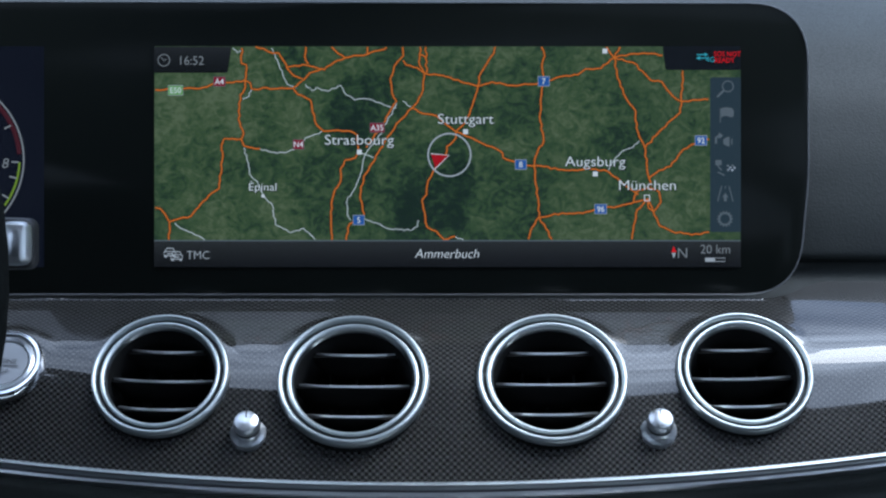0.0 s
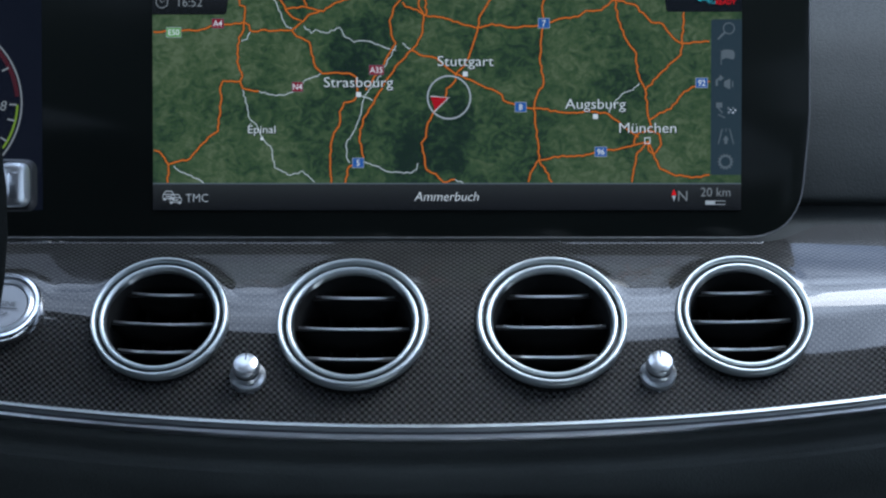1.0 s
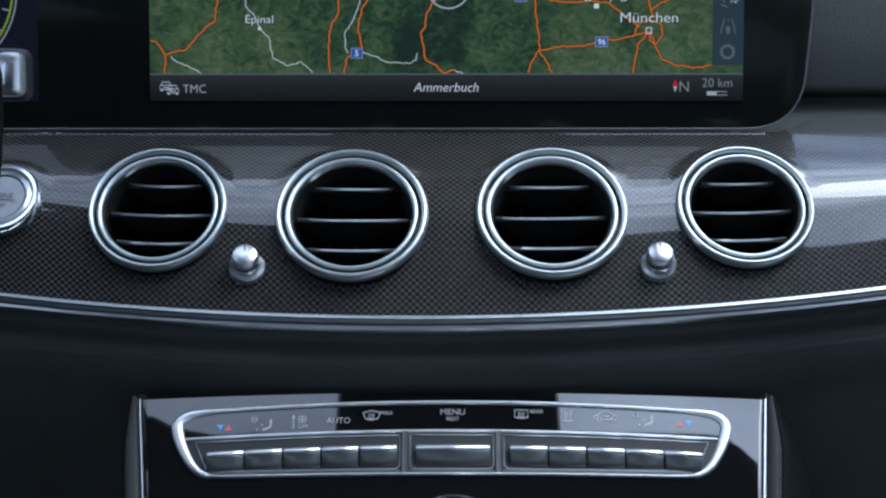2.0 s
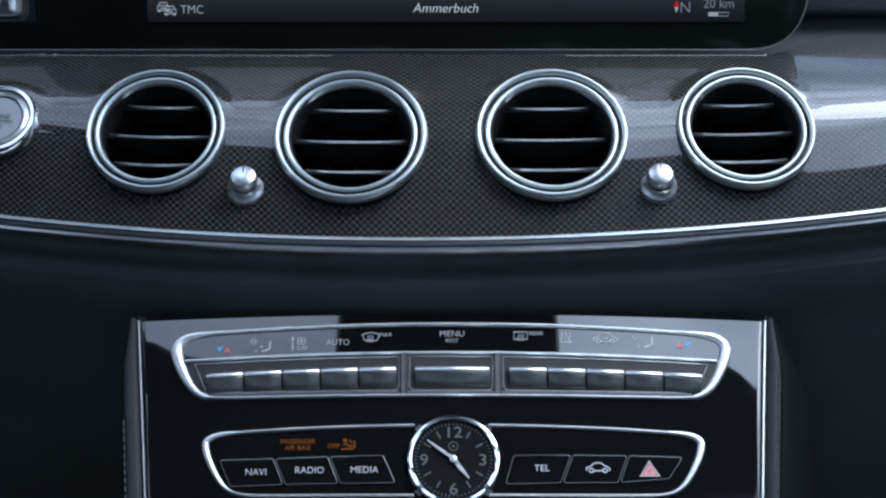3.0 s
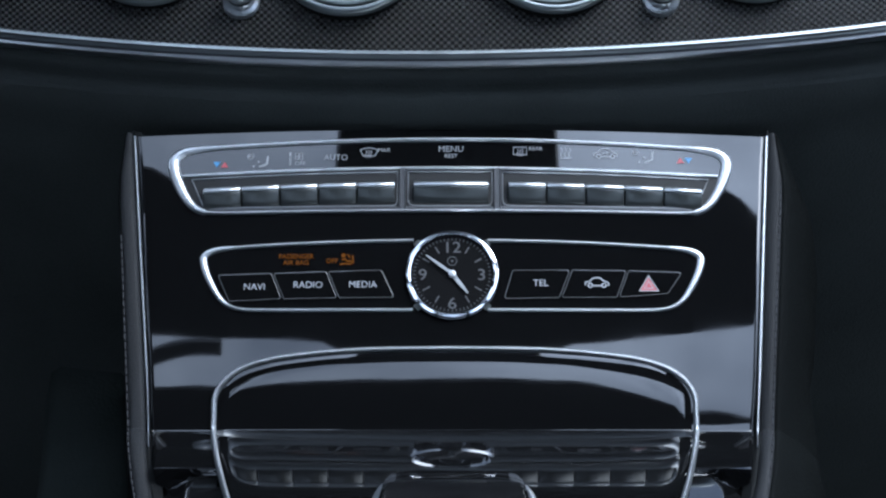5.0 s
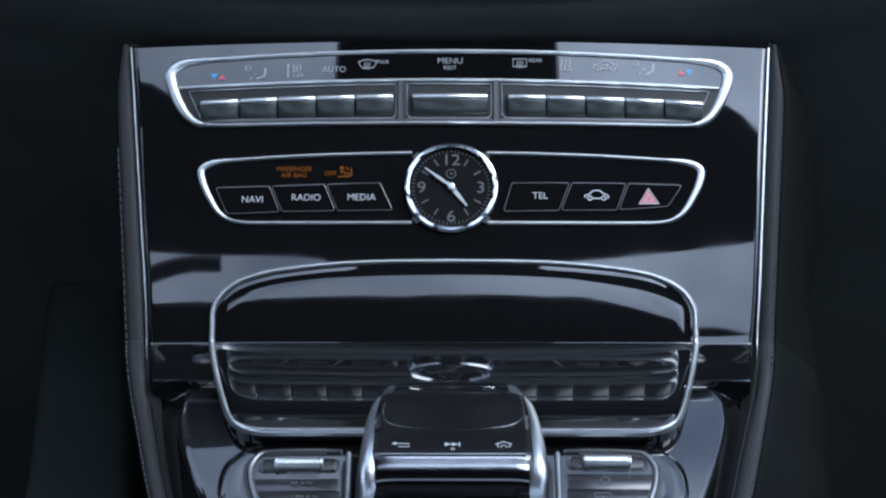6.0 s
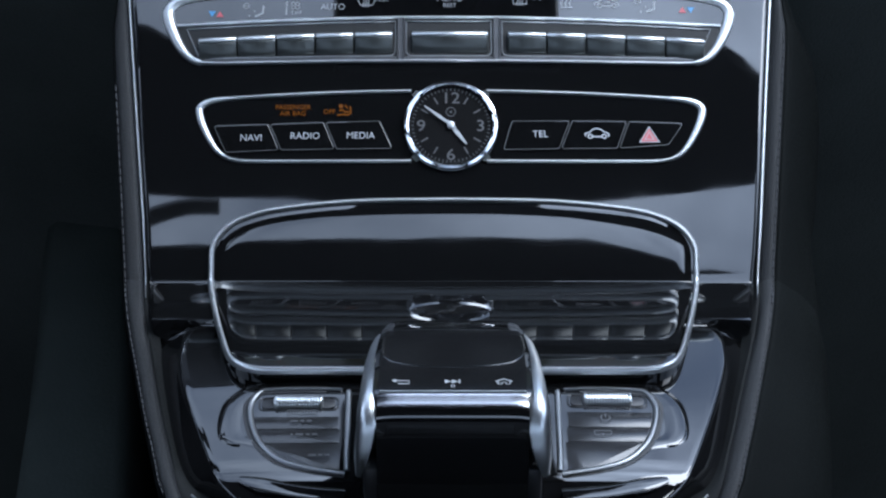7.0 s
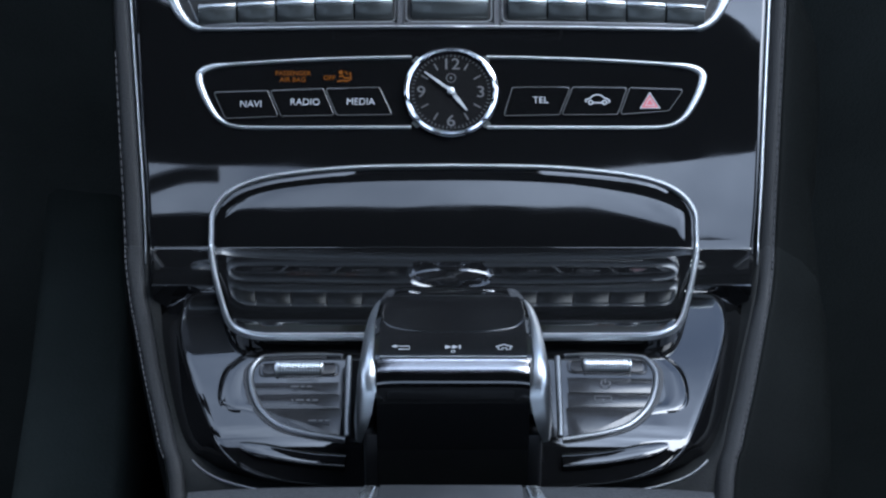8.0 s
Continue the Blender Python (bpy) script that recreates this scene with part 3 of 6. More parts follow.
VENT_SPOTS = []
for (vx, vq, vr), tilt in zip(VENTS, (52.0, 54.5, 54.5, 53.0)):
    yaw = math.atan(2 * SWEEP_BACK * vx * 0.55)
    vn = Vector((0, -cd(tilt), sd(tilt)))
    vn = Matrix.Rotation(yaw, 3, "Z") @ vn
    VENT_SPOTS.append((Spot(trim_at(vx, vq, 0.0002), vn, (math.cos(yaw), math.sin(yaw), 0)), vr))
BUTTON_SPOT = Spot(trim_at(-0.2130, 0.535, 0.001), Matrix.Rotation(-0.14, 3, "Z") @ Vector((0, -cd(54), sd(54))), (1, -0.14, 0))


def soft(x):
    x = min(1.0, max(0.0, x))
    return x * x * (3 - 2 * x)


def build_trim():
    xs = list(np.arange(-0.42, 0.4201, 0.0025))
    qs = [-1.0, -0.66, -0.33] + list(np.linspace(0, 1, 49))
    grid, uvs = [], []
    for q in qs:
        row = []
        for x in xs:
            p = trim_at(x, q)
            for spot, r in VENT_SPOTS + [(BUTTON_SPOT, 0.019)]:
                d = p - spot.o
                du, dv, dh = d.dot(spot.u), d.dot(spot.v), d.dot(spot.n)
                rad = math.hypot(du, dv)
                wide = 0.0085
                if rad < r + wide:
                    s = min(1.0, max(0.0, (r + wide - rad) / (wide + 0.001)))
                    s = s * s * (3 - 2 * s) * soft((q - 0.04) / 0.14) * soft((0.50 - q) / 0.20)
                    p = p + spot.n * ((-0.001 - dh) * s * 0.85)
            row.append(p)
        grid.append(row)
    n = len(xs)
    verts, faces = loft(grid)
    keep = []
    for f in faces:
        c = sum((verts[i] for i in f), Vector()) / 4
        inside = False
        for spot, r in VENT_SPOTS:
            d = c - spot.o
            if math.hypot(d.dot(spot.u), d.dot(spot.v)) < r - 0.0026 and abs(d.dot(spot.n)) < 0.02:
                inside = True
        if not inside:
            keep.append(f)
    me = bpy.data.meshes.new("carbon_trim")
    me.from_pydata([tuple(v) for v in verts], [], keep)
    me.update()
    layer = me.uv_layers.new(name="UVMap")
    for loop in me.loops:
        i = loop.vertex_index
        layer.data[loop.index].uv = (xs[i % n], qs[i // n] * TRIM_LEN)
    me.polygons.foreach_set("use_smooth", [True] * len(me.polygons))
    me.materials.append(CARBON)
    ob = new("carbon_trim", me)
    if me.polygons[10].normal.z < 0:
        me.flip_normals()
    return tagged(ob, "glossy carbon-fibre dashboard trim with woven grey-brown pattern", "dash trim")


build_trim()

# chrome strip along the trim's lower edge: a bright rib, a groove and a satin band
strip = thing("chrome_strip", "satin silver strip along the carbon trim's lower edge", "trim strip", trim_at(0, 1))
sx_path = [float(x) for x in np.arange(-0.42, 0.4201, 0.01)]
path = [trim_at(x, 1.0) for x in sx_path]
ups = [Vector((0, -cd(38), sd(38)))] * len(path)
part("upper_rib", sweep(path, ups, [(-0.0008, -0.004), (-0.0008, 0.001), (-0.0002, 0.0022), (0.0010, 0.0024), (0.0022, 0.0016), (0.0028, 0.0002), (0.0028, -0.004)]), RING, strip, "bright silver rib")
part("groove", sweep([p + Vector((0, 0, 0)) for p in path], ups, [(0.0027, -0.004), (0.0027, -0.0004), (0.0041, -0.0004), (0.0041, -0.004)]), DARK_METAL, strip, "dark groove")
part("lower_band", sweep(path, ups, [(0.0040, -0.004), (0.0040, 0.0005), (0.0044, 0.0010), (0.0054, 0.0008), (0.0062, -0.0004), (0.0066, -0.0022), (0.0066, -0.004)]), SATIN, strip, "satin silver band")


def lower_pad():
    prof = [(0.003, -0.006), (0.012, -0.0095), (0.0178, -0.0160), (0.0184, -0.0205), (0.0166, -0.0227), (0.0140, -0.0241), (0.0118, -0.0257), (0.0105, -0.0282), (0.0102, -0.0325), (0.0110, -0.040), (0.0140, -0.050), (0.024, -0.08), (0.055, -0.2), (0.09, -0.4), (0.12, -0.62)]
    prof = smooth_line(prof, 5)
    b = trim_at(0, 1)
    xs = np.linspace(-0.72, 0.72, 73)
    rows_p = [[Vector((x, b.y + dy + SWEEP_BACK * x * x * (1 if dz > -0.03 else 0.92), b.z + dz + RISE * min(0.06, x * x) + LEAN * max(-0.3, min(0.3, x)))) for x in xs] for dy, dz in prof]
    pad = thing("lower_dashboard", "black leather lower dashboard with a soft horizontal fold", "dashboard", b)
    part("upper_roll", loft(rows_p[:37]), LEATHER, pad, "padded black leather roll", angle=60)
    part("lower_panel", loft(rows_p[36:]), LEATHER, pad, "black leather lower panel", angle=60)


lower_pad()


def upper_pad():
    """The grained dash top beside and behind the display."""
    prof = [(0.004, -0.026), (0.010, -0.016), (0.022, -0.0085), (0.030, -0.0055), (0.032, -0.001), (0.0265, 0.0025), (0.027, 0.010), (0.036, 0.032), (0.054, 0.060), (0.085, 0.087), (0.15, 0.106), (0.30, 0.106), (0.55, 0.085), (0.76, 0.06)]
    prof = smooth_line(prof, 6)
    y0, z0 = SCREEN_Y + 0.012, SCREEN_Z
    xs = np.linspace(-0.74, 0.74, 75)

    def roll(x):
        s = min(1.0, max(0.0, (x - 0.12) / 0.05))
        return 0.012 + 0.020 * (1 - s)

    rows_p = [[Vector((x, y0 + dy + roll(x) + 0.10 * max(0, abs(x) - 0.2) ** 2, z0 + dz)) for x in xs] for dy, dz in prof]
    pad = thing("upper_dash_pad", "dark grey grained dashboard top behind the display", "dashboard pad", (0, y0, z0))
    part("fold", loft(rows_p[:29]), DASH_SKIN, pad, "shaded fold over the trim", angle=60)
    part("top_skin", loft(rows_p[28:]), DASH_SKIN, pad, angle=60)


upper_pad()

# ---- the wide display ----
display = thing("dashboard_display", "wide black glass dashboard display showing a navigation map", "display", SCREEN(0, 0))


class Dots:
    """The picture grid of the display: 0.2818 mm units counted to the right and down."""

    def __call__(self, x, y, h=0.0):
        return SCREEN((x - 784) * 0.0002818 - 0.0045, (523.3 - y) * 0.0002818, 0.0010 + h)

    def axes(self, x, y):
        return SCREEN.u, -SCREEN.v, SCREEN.n


D = Dots()
outline = round_poly([(-0.60, 0.0005, 0.01), (0.1722, 0.0005, 0.030), (0.1774, 0.060, 0.2), (0.1770, 0.1455, 0.03), (-0.60, 0.1470, 0.03)], 10)
part("glass", slab(outline, SCREEN, -0.012, 0.0008, 0.0006), GLASS_BLACK, display, "black display glass")
part("rim", sweep([SCREEN(u, v, 0.0) for u, v in outline], [SCREEN.n] * len(outline), [(-0.0003, -0.0012), (-0.0003, 0.0009), (-0.0001, 0.0011), (0.0002, 0.0011), (0.0004, 0.0008), (0.0004, -0.0012)], closed=True), SCREEN_RIM, display, "thin silver rim")
WOODS = [(D(x, y), 0.0002818 * size, dark) for x, y, size, dark in ((760, 330, 110, -0.11), (590, 340, 90, -0.08), (650, 200, 90, -0.10), (600, 225, 60, -0.08), (700, 110, 50, -0.06), (760, 400, 90, -0.08), (900, 180, 90, -0.05), (1080, 220, 110, -0.06), (880, 380, 120, -0.04), (350, 220, 130, 0.05), (470, 190, 110, 0.05), (1000, 200, 90, 0.03), (860, 120, 70, 0.03))]
TERRAIN = mat_terrain("map_terrain")
map_picture = part("map_picture", quad(D, 273, 1309, 83, 473, 0.0), TERRAIN, display, "green satellite-style road map")


def wiggle(points, amp=2.0, step=7.0, seed=0):
    """Roads bend in small steps between their turning places."""
    rng = random.Random(seed)
    out = []
    for a, b in zip(points, points[1:]):
        d = math.hypot(b[0] - a[0], b[1] - a[1])
        k = max(1, int(d / step))
        nx, ny = -(b[1] - a[1]) / (d + 1e-6), (b[0] - a[0]) / (d + 1e-6)
        for i in range(k):
            t = i / k
            w = rng.uniform(-amp, amp) if i else 0.0
            out.append((a[0] + (b[0] - a[0]) * t + nx * w, a[1] + (b[1] - a[1]) * t + ny * w))
    out.append(points[-1])
    return out


MOTORWAYS = [
    [(275, 160), (330, 157), (352, 158), (388, 146), (412, 147), (433, 143)],
    [(428, 86), (427, 113), (436, 116), (434, 155), (425, 170), (422, 212), (431, 238), (427, 247)],
    [(433, 143), (443, 148), (445, 158), (518, 157), (527, 168), (549, 178), (556, 205), (560, 222), (572, 233), (620, 233), (632, 240), (634, 270), (628, 280), (610, 284), (602, 300), (603, 318), (590, 345), (586, 362), (587, 425)],
    [(427, 247), (397, 246), (392, 258), (393, 285), (388, 334), (370, 346), (338, 383), (312, 389), (300, 393), (299, 425)],
    [(275, 368), (284, 370), (300, 393)],
    [(427, 247), (432, 259), (460, 264)],
    [(452, 84), (466, 87), (482, 95), (493, 95), (508, 122), (520, 135), (538, 142), (518, 157)],
    [(508, 120), (542, 116), (562, 122), (574, 124), (590, 112), (618, 102), (650, 97), (684, 85)],
    [(541, 84), (539, 100), (545, 114)],
    [(586, 84), (597, 95), (610, 103)],
    [(650, 84), (650, 97)],
    [(538, 142), (548, 130), (570, 122)],
    [(712, 84), (713, 100), (697, 118), (690, 140), (693, 165), (701, 180), (690, 197), (676, 222), (660, 245), (648, 262)],
    [(713, 108), (718, 116), (738, 121), (752, 131), (790, 137), (822, 148), (842, 153)],
    [(743, 84), (742, 117), (750, 130), (748, 160), (738, 182), (728, 192), (706, 215), (688, 240), (672, 265), (658, 290), (643, 313), (637, 345), (644, 380), (640, 389)],
    [(753, 84), (754, 130)],
    [(742, 97), (754, 103)],
    [(640, 389), (618, 397), (612, 425)],
    [(728, 192), (748, 202), (772, 206), (790, 222), (806, 234), (838, 247), (868, 260), (888, 271), (890, 280), (920, 291), (948, 294), (1000, 302), (1052, 300), (1075, 304), (1100, 325), (1128, 345)],
    [(875, 84), (873, 95), (850, 130), (845, 153), (832, 195), (822, 218), (806, 234), (806, 245), (790, 260), (788, 280), (768, 300), (757, 320), (754, 345), (746, 355), (752, 385), (755, 402), (772, 410), (785, 424), (805, 419)],
    [(842, 153), (870, 146), (905, 152), (942, 150), (961, 145), (1000, 135), (1022, 133), (1035, 123), (1062, 122), (1086, 103), (1120, 96), (1145, 96), (1171, 99)],
    [(957, 84), (963, 100), (958, 115), (961, 145), (956, 175), (954, 208), (961, 250), (948, 275), (944, 295), (946, 320), (951, 350), (953, 385), (938, 408), (934, 424)],
    [(953, 385), (965, 405), (976, 424)],
    [(955, 385), (980, 379), (1030, 378), (1062, 370), (1092, 366), (1122, 358), (1145, 355)],
    [(1072, 84), (1086, 103), (1092, 140), (1105, 172), (1124, 198), (1125, 228), (1140, 262), (1143, 290), (1147, 315), (1150, 330)],
    [(1096, 84), (1086, 103), (1120, 112), (1150, 143), (1170, 146), (1188, 170), (1203, 180), (1252, 177)],
    [(1207, 126), (1204, 178), (1202, 200), (1160, 240), (1140, 262)],
    [(1147, 315), (1165, 302), (1185, 295), (1208, 265), (1228, 255), (1253, 247)],
    [(1120, 357), (1125, 340), (1145, 333), (1165, 340), (1168, 358), (1155, 375), (1146, 368), (1145, 352)],
    [(1145, 352), (1155, 375), (1166, 400), (1188, 410), (1222, 416), (1253, 411)],
    [(1145, 352), (1126, 372), (1120, 400), (1117, 424)],
]
MAIN_ROADS = [
    [(412, 86), (420, 94), (428, 90)],
    [(480, 86), (492, 112), (500, 130), (508, 150), (525, 156)],
    [(540, 150), (552, 162), (560, 156), (578, 162), (602, 152), (610, 167), (628, 178), (650, 176), (675, 184), (701, 192)],
    [(446, 158), (440, 172), (429, 176)],
    [(460, 264), (480, 270), (505, 271), (528, 260), (540, 245), (572, 233)],
    [(431, 262), (440, 290), (441, 308), (455, 322), (466, 347), (482, 365), (487, 398), (498, 403), (514, 412), (538, 405), (548, 415), (557, 424)],
    [(310, 395), (320, 405), (340, 412), (362, 425)],
    [(701, 180), (697, 192), (685, 215), (668, 245), (645, 275), (640, 300), (630, 330), (614, 355), (614, 380), (620, 390)],
    [(636, 270), (648, 275), (660, 280)],
    [(712, 180), (728, 190)],
    [(642, 388), (668, 396), (690, 406), (725, 408), (738, 402), (740, 390)],
    [(1075, 304), (1080, 290), (1100, 268), (1118, 262), (1130, 250)],
    [(805, 419), (820, 426)],
]
for i, r in enumerate(MOTORWAYS):
    line = wiggle(r, 1.6, 6.5, i)
    road = part("motorway", ribbon(line, D, 2.5, 0.0005), ROAD, display, "orange motorway")
    part("road_outline", ribbon(line, D, 4.6, 0.0004), ROAD_EDGE, road)
for i, r in enumerate(MAIN_ROADS):
    part("main_road", ribbon(wiggle(r, 1.7, 4.5, 50 + i), D, 1.5, 0.0003), ROAD_WHITE, display, "white main road")

# bars laid over the map
part("status_bar", quad(D, 273, 1309, 427, 473, 0.0008), mat_bar("status_shade", (0.020, 0.0225, 0.0225), (0.003, 0.0036, 0.0038), D(0, 473).z, D(0, 427).z), display, "dark status bar")
part("bar_line", quad(D, 273, 1309, 425.5, 427.5, 0.0009), ICON, display)
part("clock_bar", poly(D, round_poly([(273, 84, 0), (410, 84, 0), (403, 130, 6), (273, 130, 0)]), 0.0008), mat_bar("corner_shade", (0.014, 0.016, 0.017), (0.004, 0.005, 0.005), D(0, 130).z, D(0, 84).z), display)
part("signal_bar", poly(D, round_poly([(1171, 83, 0), (1309, 83, 0), (1309, 125, 0), (1176, 125, 6)]), 0.0008), BAR, display)
side_bar = part("side_bar", poly(D, round_poly([(1255, 138, 4), (1309, 138, 0), (1309, 411, 0), (1255, 411, 4)]), 0.0008), BAR_SIDE, display, "grey icon column")

for word, x, y, cap in (("Strasbourg", 635, 257, 17.5), ("Stuttgart", 823, 220, 17.5), ("Augsburg", 1052, 295, 17.5), ("M\u00fcnchen", 1144, 337, 17.5), ("\u00c9pinal", 465, 338, 13.5)):
    part("map_shadow", lettering(word, cap, D, x + 1.2, y + 1.4, 0.0010, up=-1, squeeze=1.11), BAR, display)
    part("map_name", lettering(word, cap, D, x, y, 0.0012, up=-1, squeeze=1.11, bold=-0.006), WHITE, display, "white place name")
for x, y, s in ((635.5, 270, 4.2), (823, 234, 4.2), (1052, 308.5, 4.2), (1069, 91.5, 4.2), (465.5, 347.5, 2.6)):
    part("place_marker", quad(D, x - s, x + s, y - s, y + s, 0.0011), WHITE, display)
part("city_marker", join(ribbon([(1139, 346), (1148, 346), (1148, 356), (1139, 356)], D, 2.0, 0.0011, True)), WHITE, display)
for word, x, y, w, mt in (("A4", 388.5, 145.5, 21, SIGN_RED), ("E50", 311, 161, 26, SIGN_GREEN), ("N4", 528, 256.5, 19, SIGN_RED), ("A35", 667, 227, 26, SIGN_RED), ("7", 961, 145, 20, SIGN_BLUE), ("92", 1238.5, 249.5, 21, SIGN_BLUE), ("8", 920.5, 292, 20, SIGN_BLUE), ("96", 1061.5, 370.5, 21, SIGN_BLUE), ("5", 634.5, 390, 20, SIGN_BLUE)):
    sign = part("road_sign", poly(D, round_poly([(x - w / 2, y - 8.5, 1.5), (x + w / 2, y - 8.5, 1.5), (x + w / 2, y + 8.5, 1.5), (x - w / 2, y + 8.5, 1.5)]), 0.0011), mt, display)
    part("sign_border", ribbon([(x - w / 2, y - 8.5), (x + w / 2, y - 8.5), (x + w / 2, y + 8.5), (x - w / 2, y + 8.5)], D, 1.1, 0.0012, True), ICON if mt is SIGN_RED else SOFTWHITE, sign)
    part("sign_number", lettering(word, 10.0, D, x, y + 5.0, 0.0013, up=-1, bold=0.008, squeeze=0.95), WHITE, sign)
part("vehicle_ring", ring_flat(D, 794.5, 275, 36.2, 38.9, 0.0013, 64), SOFTWHITE, display, "pale ring round the vehicle arrow")
part("vehicle_arrow", poly(D, [(793, 275.5), (762, 273.5), (770, 299)], 0.0014), ARROW, display, "red vehicle arrow")
part("arrow_edge", ribbon([(762, 273), (794, 275.5), (769, 300)], D, 1.6, 0.0015), WHITE, display)
part("clock_time", lettering("16:52", 15.5, D, 338.5, 116, 0.0012, up=-1, squeeze=0.94, bold=-0.004), DIGITS, display, "pale clock digits")
part("clock_icon", join(ring_flat(D, 290.5, 108, 9.5, 11, 0.0012), ribbon([(286, 103), (290.5, 109), (295, 106)], D, 1.3, 0.0012)), DIGITS, display)
part("message_text", lettering("TMC", 14.5, D, 351, 459, 0.0012, up=-1, squeeze=0.94, bold=-0.01), SOFTWHITE, display)
def tiny_car(x, y):
    """A car seen from the front, in outline."""
    body = [(-10, 6), (-10, 0), (-8, -2), (-6, -7), (6, -7), (8, -2), (10, 0), (10, 6)]
    return join(ribbon([(x + a, y + b) for a, b in body], D, 1.7, 0.0012, True), ribbon([(x - 8, y - 1.5), (x + 8, y - 1.5)], D, 1.6, 0.0012), quad(D, x - 9.5, x - 5, y + 5, y + 9, 0.0012), quad(D, x + 5, x + 9.5, y + 5, y + 9, 0.0012), quad(D, x - 5, x + 5, y + 1.5, y + 3.5, 0.0012))


part("traffic_icon", join(tiny_car(301, 447), tiny_car(313, 453)), SOFTWHITE, display)
part("town_text", lettering("Ammerbuch", 16.0, D, 790, 457, 0.0012, up=-1, shear=0.22, squeeze=0.98, bold=-0.008), WHITE, display, "white italic town name")
part("north_letter", lettering("N", 18.0, D, 1206, 457, 0.0012, up=-1, bold=-0.006), DIGITS, display)
part("north_needle", poly(D, [(1190.5, 436), (1195, 447), (1186, 447)], 0.0012), HOT_RED, display)
part("south_needle", poly(D, [(1187, 448), (1194, 448), (1190.5, 458)], 0.0012), SOFTWHITE, display)
part("scale_text", lettering("20 km", 15.5, D, 1264, 449, 0.0012, up=-1, squeeze=0.96, bold=-0.004), DIGITS, display)
part("scale_bar", join(quad(D, 1246, 1263, 457, 463, 0.0012), ribbon([(1246, 457), (1281, 457), (1281, 463), (1246, 463)], D, 1.0, 0.0012, True)), SOFTWHITE, display)
part("signal_arrows", join(ribbon([(1231, 98), (1249, 98)], D, 2.0, 0.0012), poly(D, [(1251, 98), (1245, 94), (1245, 102)], 0.0012), ribbon([(1234, 104), (1252, 104)], D, 2.0, 0.0012), poly(D, [(1230, 104), (1237, 100), (1237, 108)], 0.0012)), TEAL, display)
part("signal_text", lettering("4G", 9.0, D, 1255, 111, 0.0012, up=-1), TEAL, display)
part("warning_text", join(lettering("SOS NOT", 8.5, D, 1285, 101, 0.0012, up=-1, squeeze=0.92, bold=0.008), lettering("READY", 8.5, D, 1280, 112, 0.0012, up=-1, squeeze=0.92, bold=0.008)), HOT_RED, display, "red warning words")

# icons of the side column
part("icon_search", join(ring_flat(D, 1286, 154, 8.5, 10.5, 0.0011), ribbon([(1279, 161), (1267, 173)], D, 3.6, 0.0011)), ICON, side_bar)
part("icon_flag", join(quad(D, 1272, 1273.5, 193, 218, 0.0011), poly(D, smooth_line([(1274, 193), (1282, 191), (1295, 194), (1295, 208), (1282, 206), (1274, 209)], 4), 0.0011)), ICON, side_bar)
part("icon_speaker", join(ribbon([(1265, 255), (1265, 245), (1272, 240)], D, 4.0, 0.0011), poly(D, [(1270, 235), (1278, 241), (1270, 247)], 0.0011), poly(D, [(1278, 247), (1286, 243), (1289, 243), (1289, 260), (1286, 260), (1278, 256)], 0.0011), quad(D, 1292, 1294, 246, 257, 0.0011)), ICON, side_bar)
part("icon_route", join(quad(D, 1264, 1275, 284, 293, 0.0011), ribbon([(1265, 290), (1275, 302), (1268, 305), (1280, 311)], D, 2.4, 0.0011), *[quad(D, 1284 + 4 * i, 1288 + 4 * i, 292 + 4 * j, 296 + 4 * j, 0.0011) for i in range(4) for j in range(3) if (i + j) % 2 == 0]), ICON, side_bar)
part("icon_lanes", join(ribbon([(1275, 330), (1268, 357)], D, 1.8, 0.0011), ribbon([(1288, 330), (1295, 357)], D, 1.8, 0.0011), poly(D, [(1281.5, 342), (1287, 350), (1276, 350)], 0.0011), quad(D, 1279, 1284, 350, 357, 0.0011), quad(D, 1281, 1282.5, 330, 335, 0.0011)), ICON, side_bar)
part("icon_gear", join(ring_flat(D, 1281, 388, 8.5, 11.5, 0.0011), *[poly(D, [(1281 + r * math.cos(a + da), 388 + r * math.sin(a + da)) for r, da in ((11, -0.12), (14, -0.09), (14, 0.09), (11, 0.12))], 0.0011) for a in [k * math.pi / 7 for k in range(14)]]), ICON, side_bar)

# the instrument cluster's edge, left of the map
cluster = part("cluster_picture", quad(D, -700, 78, 83, 473, -0.0001), NIGHT, display, "dark blue instrument picture")
part("gauge_rim", ring_flat(D, -103, 283, 144, 147, 0.0004, 96), DIGITS, cluster, "pale gauge rim")
part("gauge_band", join(ring_flat(D, -103, 283, 134, 142, 0.0003, 30, -50, -4)), mat_glow("gauge_red", (0.05, 0.008, 0.012), 0.9), cluster)
part("gauge_line", join(ring_flat(D, -103, 283, 136, 140, 0.00035, 20, 2, 36)), mat_glow("gauge_green", (0.14, 0.22, 0.02), 0.9), cluster)
for ang in (-26, 2, 14, 30, 48):
    a = radians(ang)
    part("gauge_tick", ribbon([(-103 + 124 * math.cos(a), 283 + 124 * math.sin(a)), (-103 + 137 * math.cos(a), 283 + 137 * math.sin(a))], D, 3.0, 0.0006), DIGITS, cluster)
part("gauge_number", lettering("8", 17, D, 9, 298, 0.0005, up=-1, shear=0.2), DIGITS, cluster)


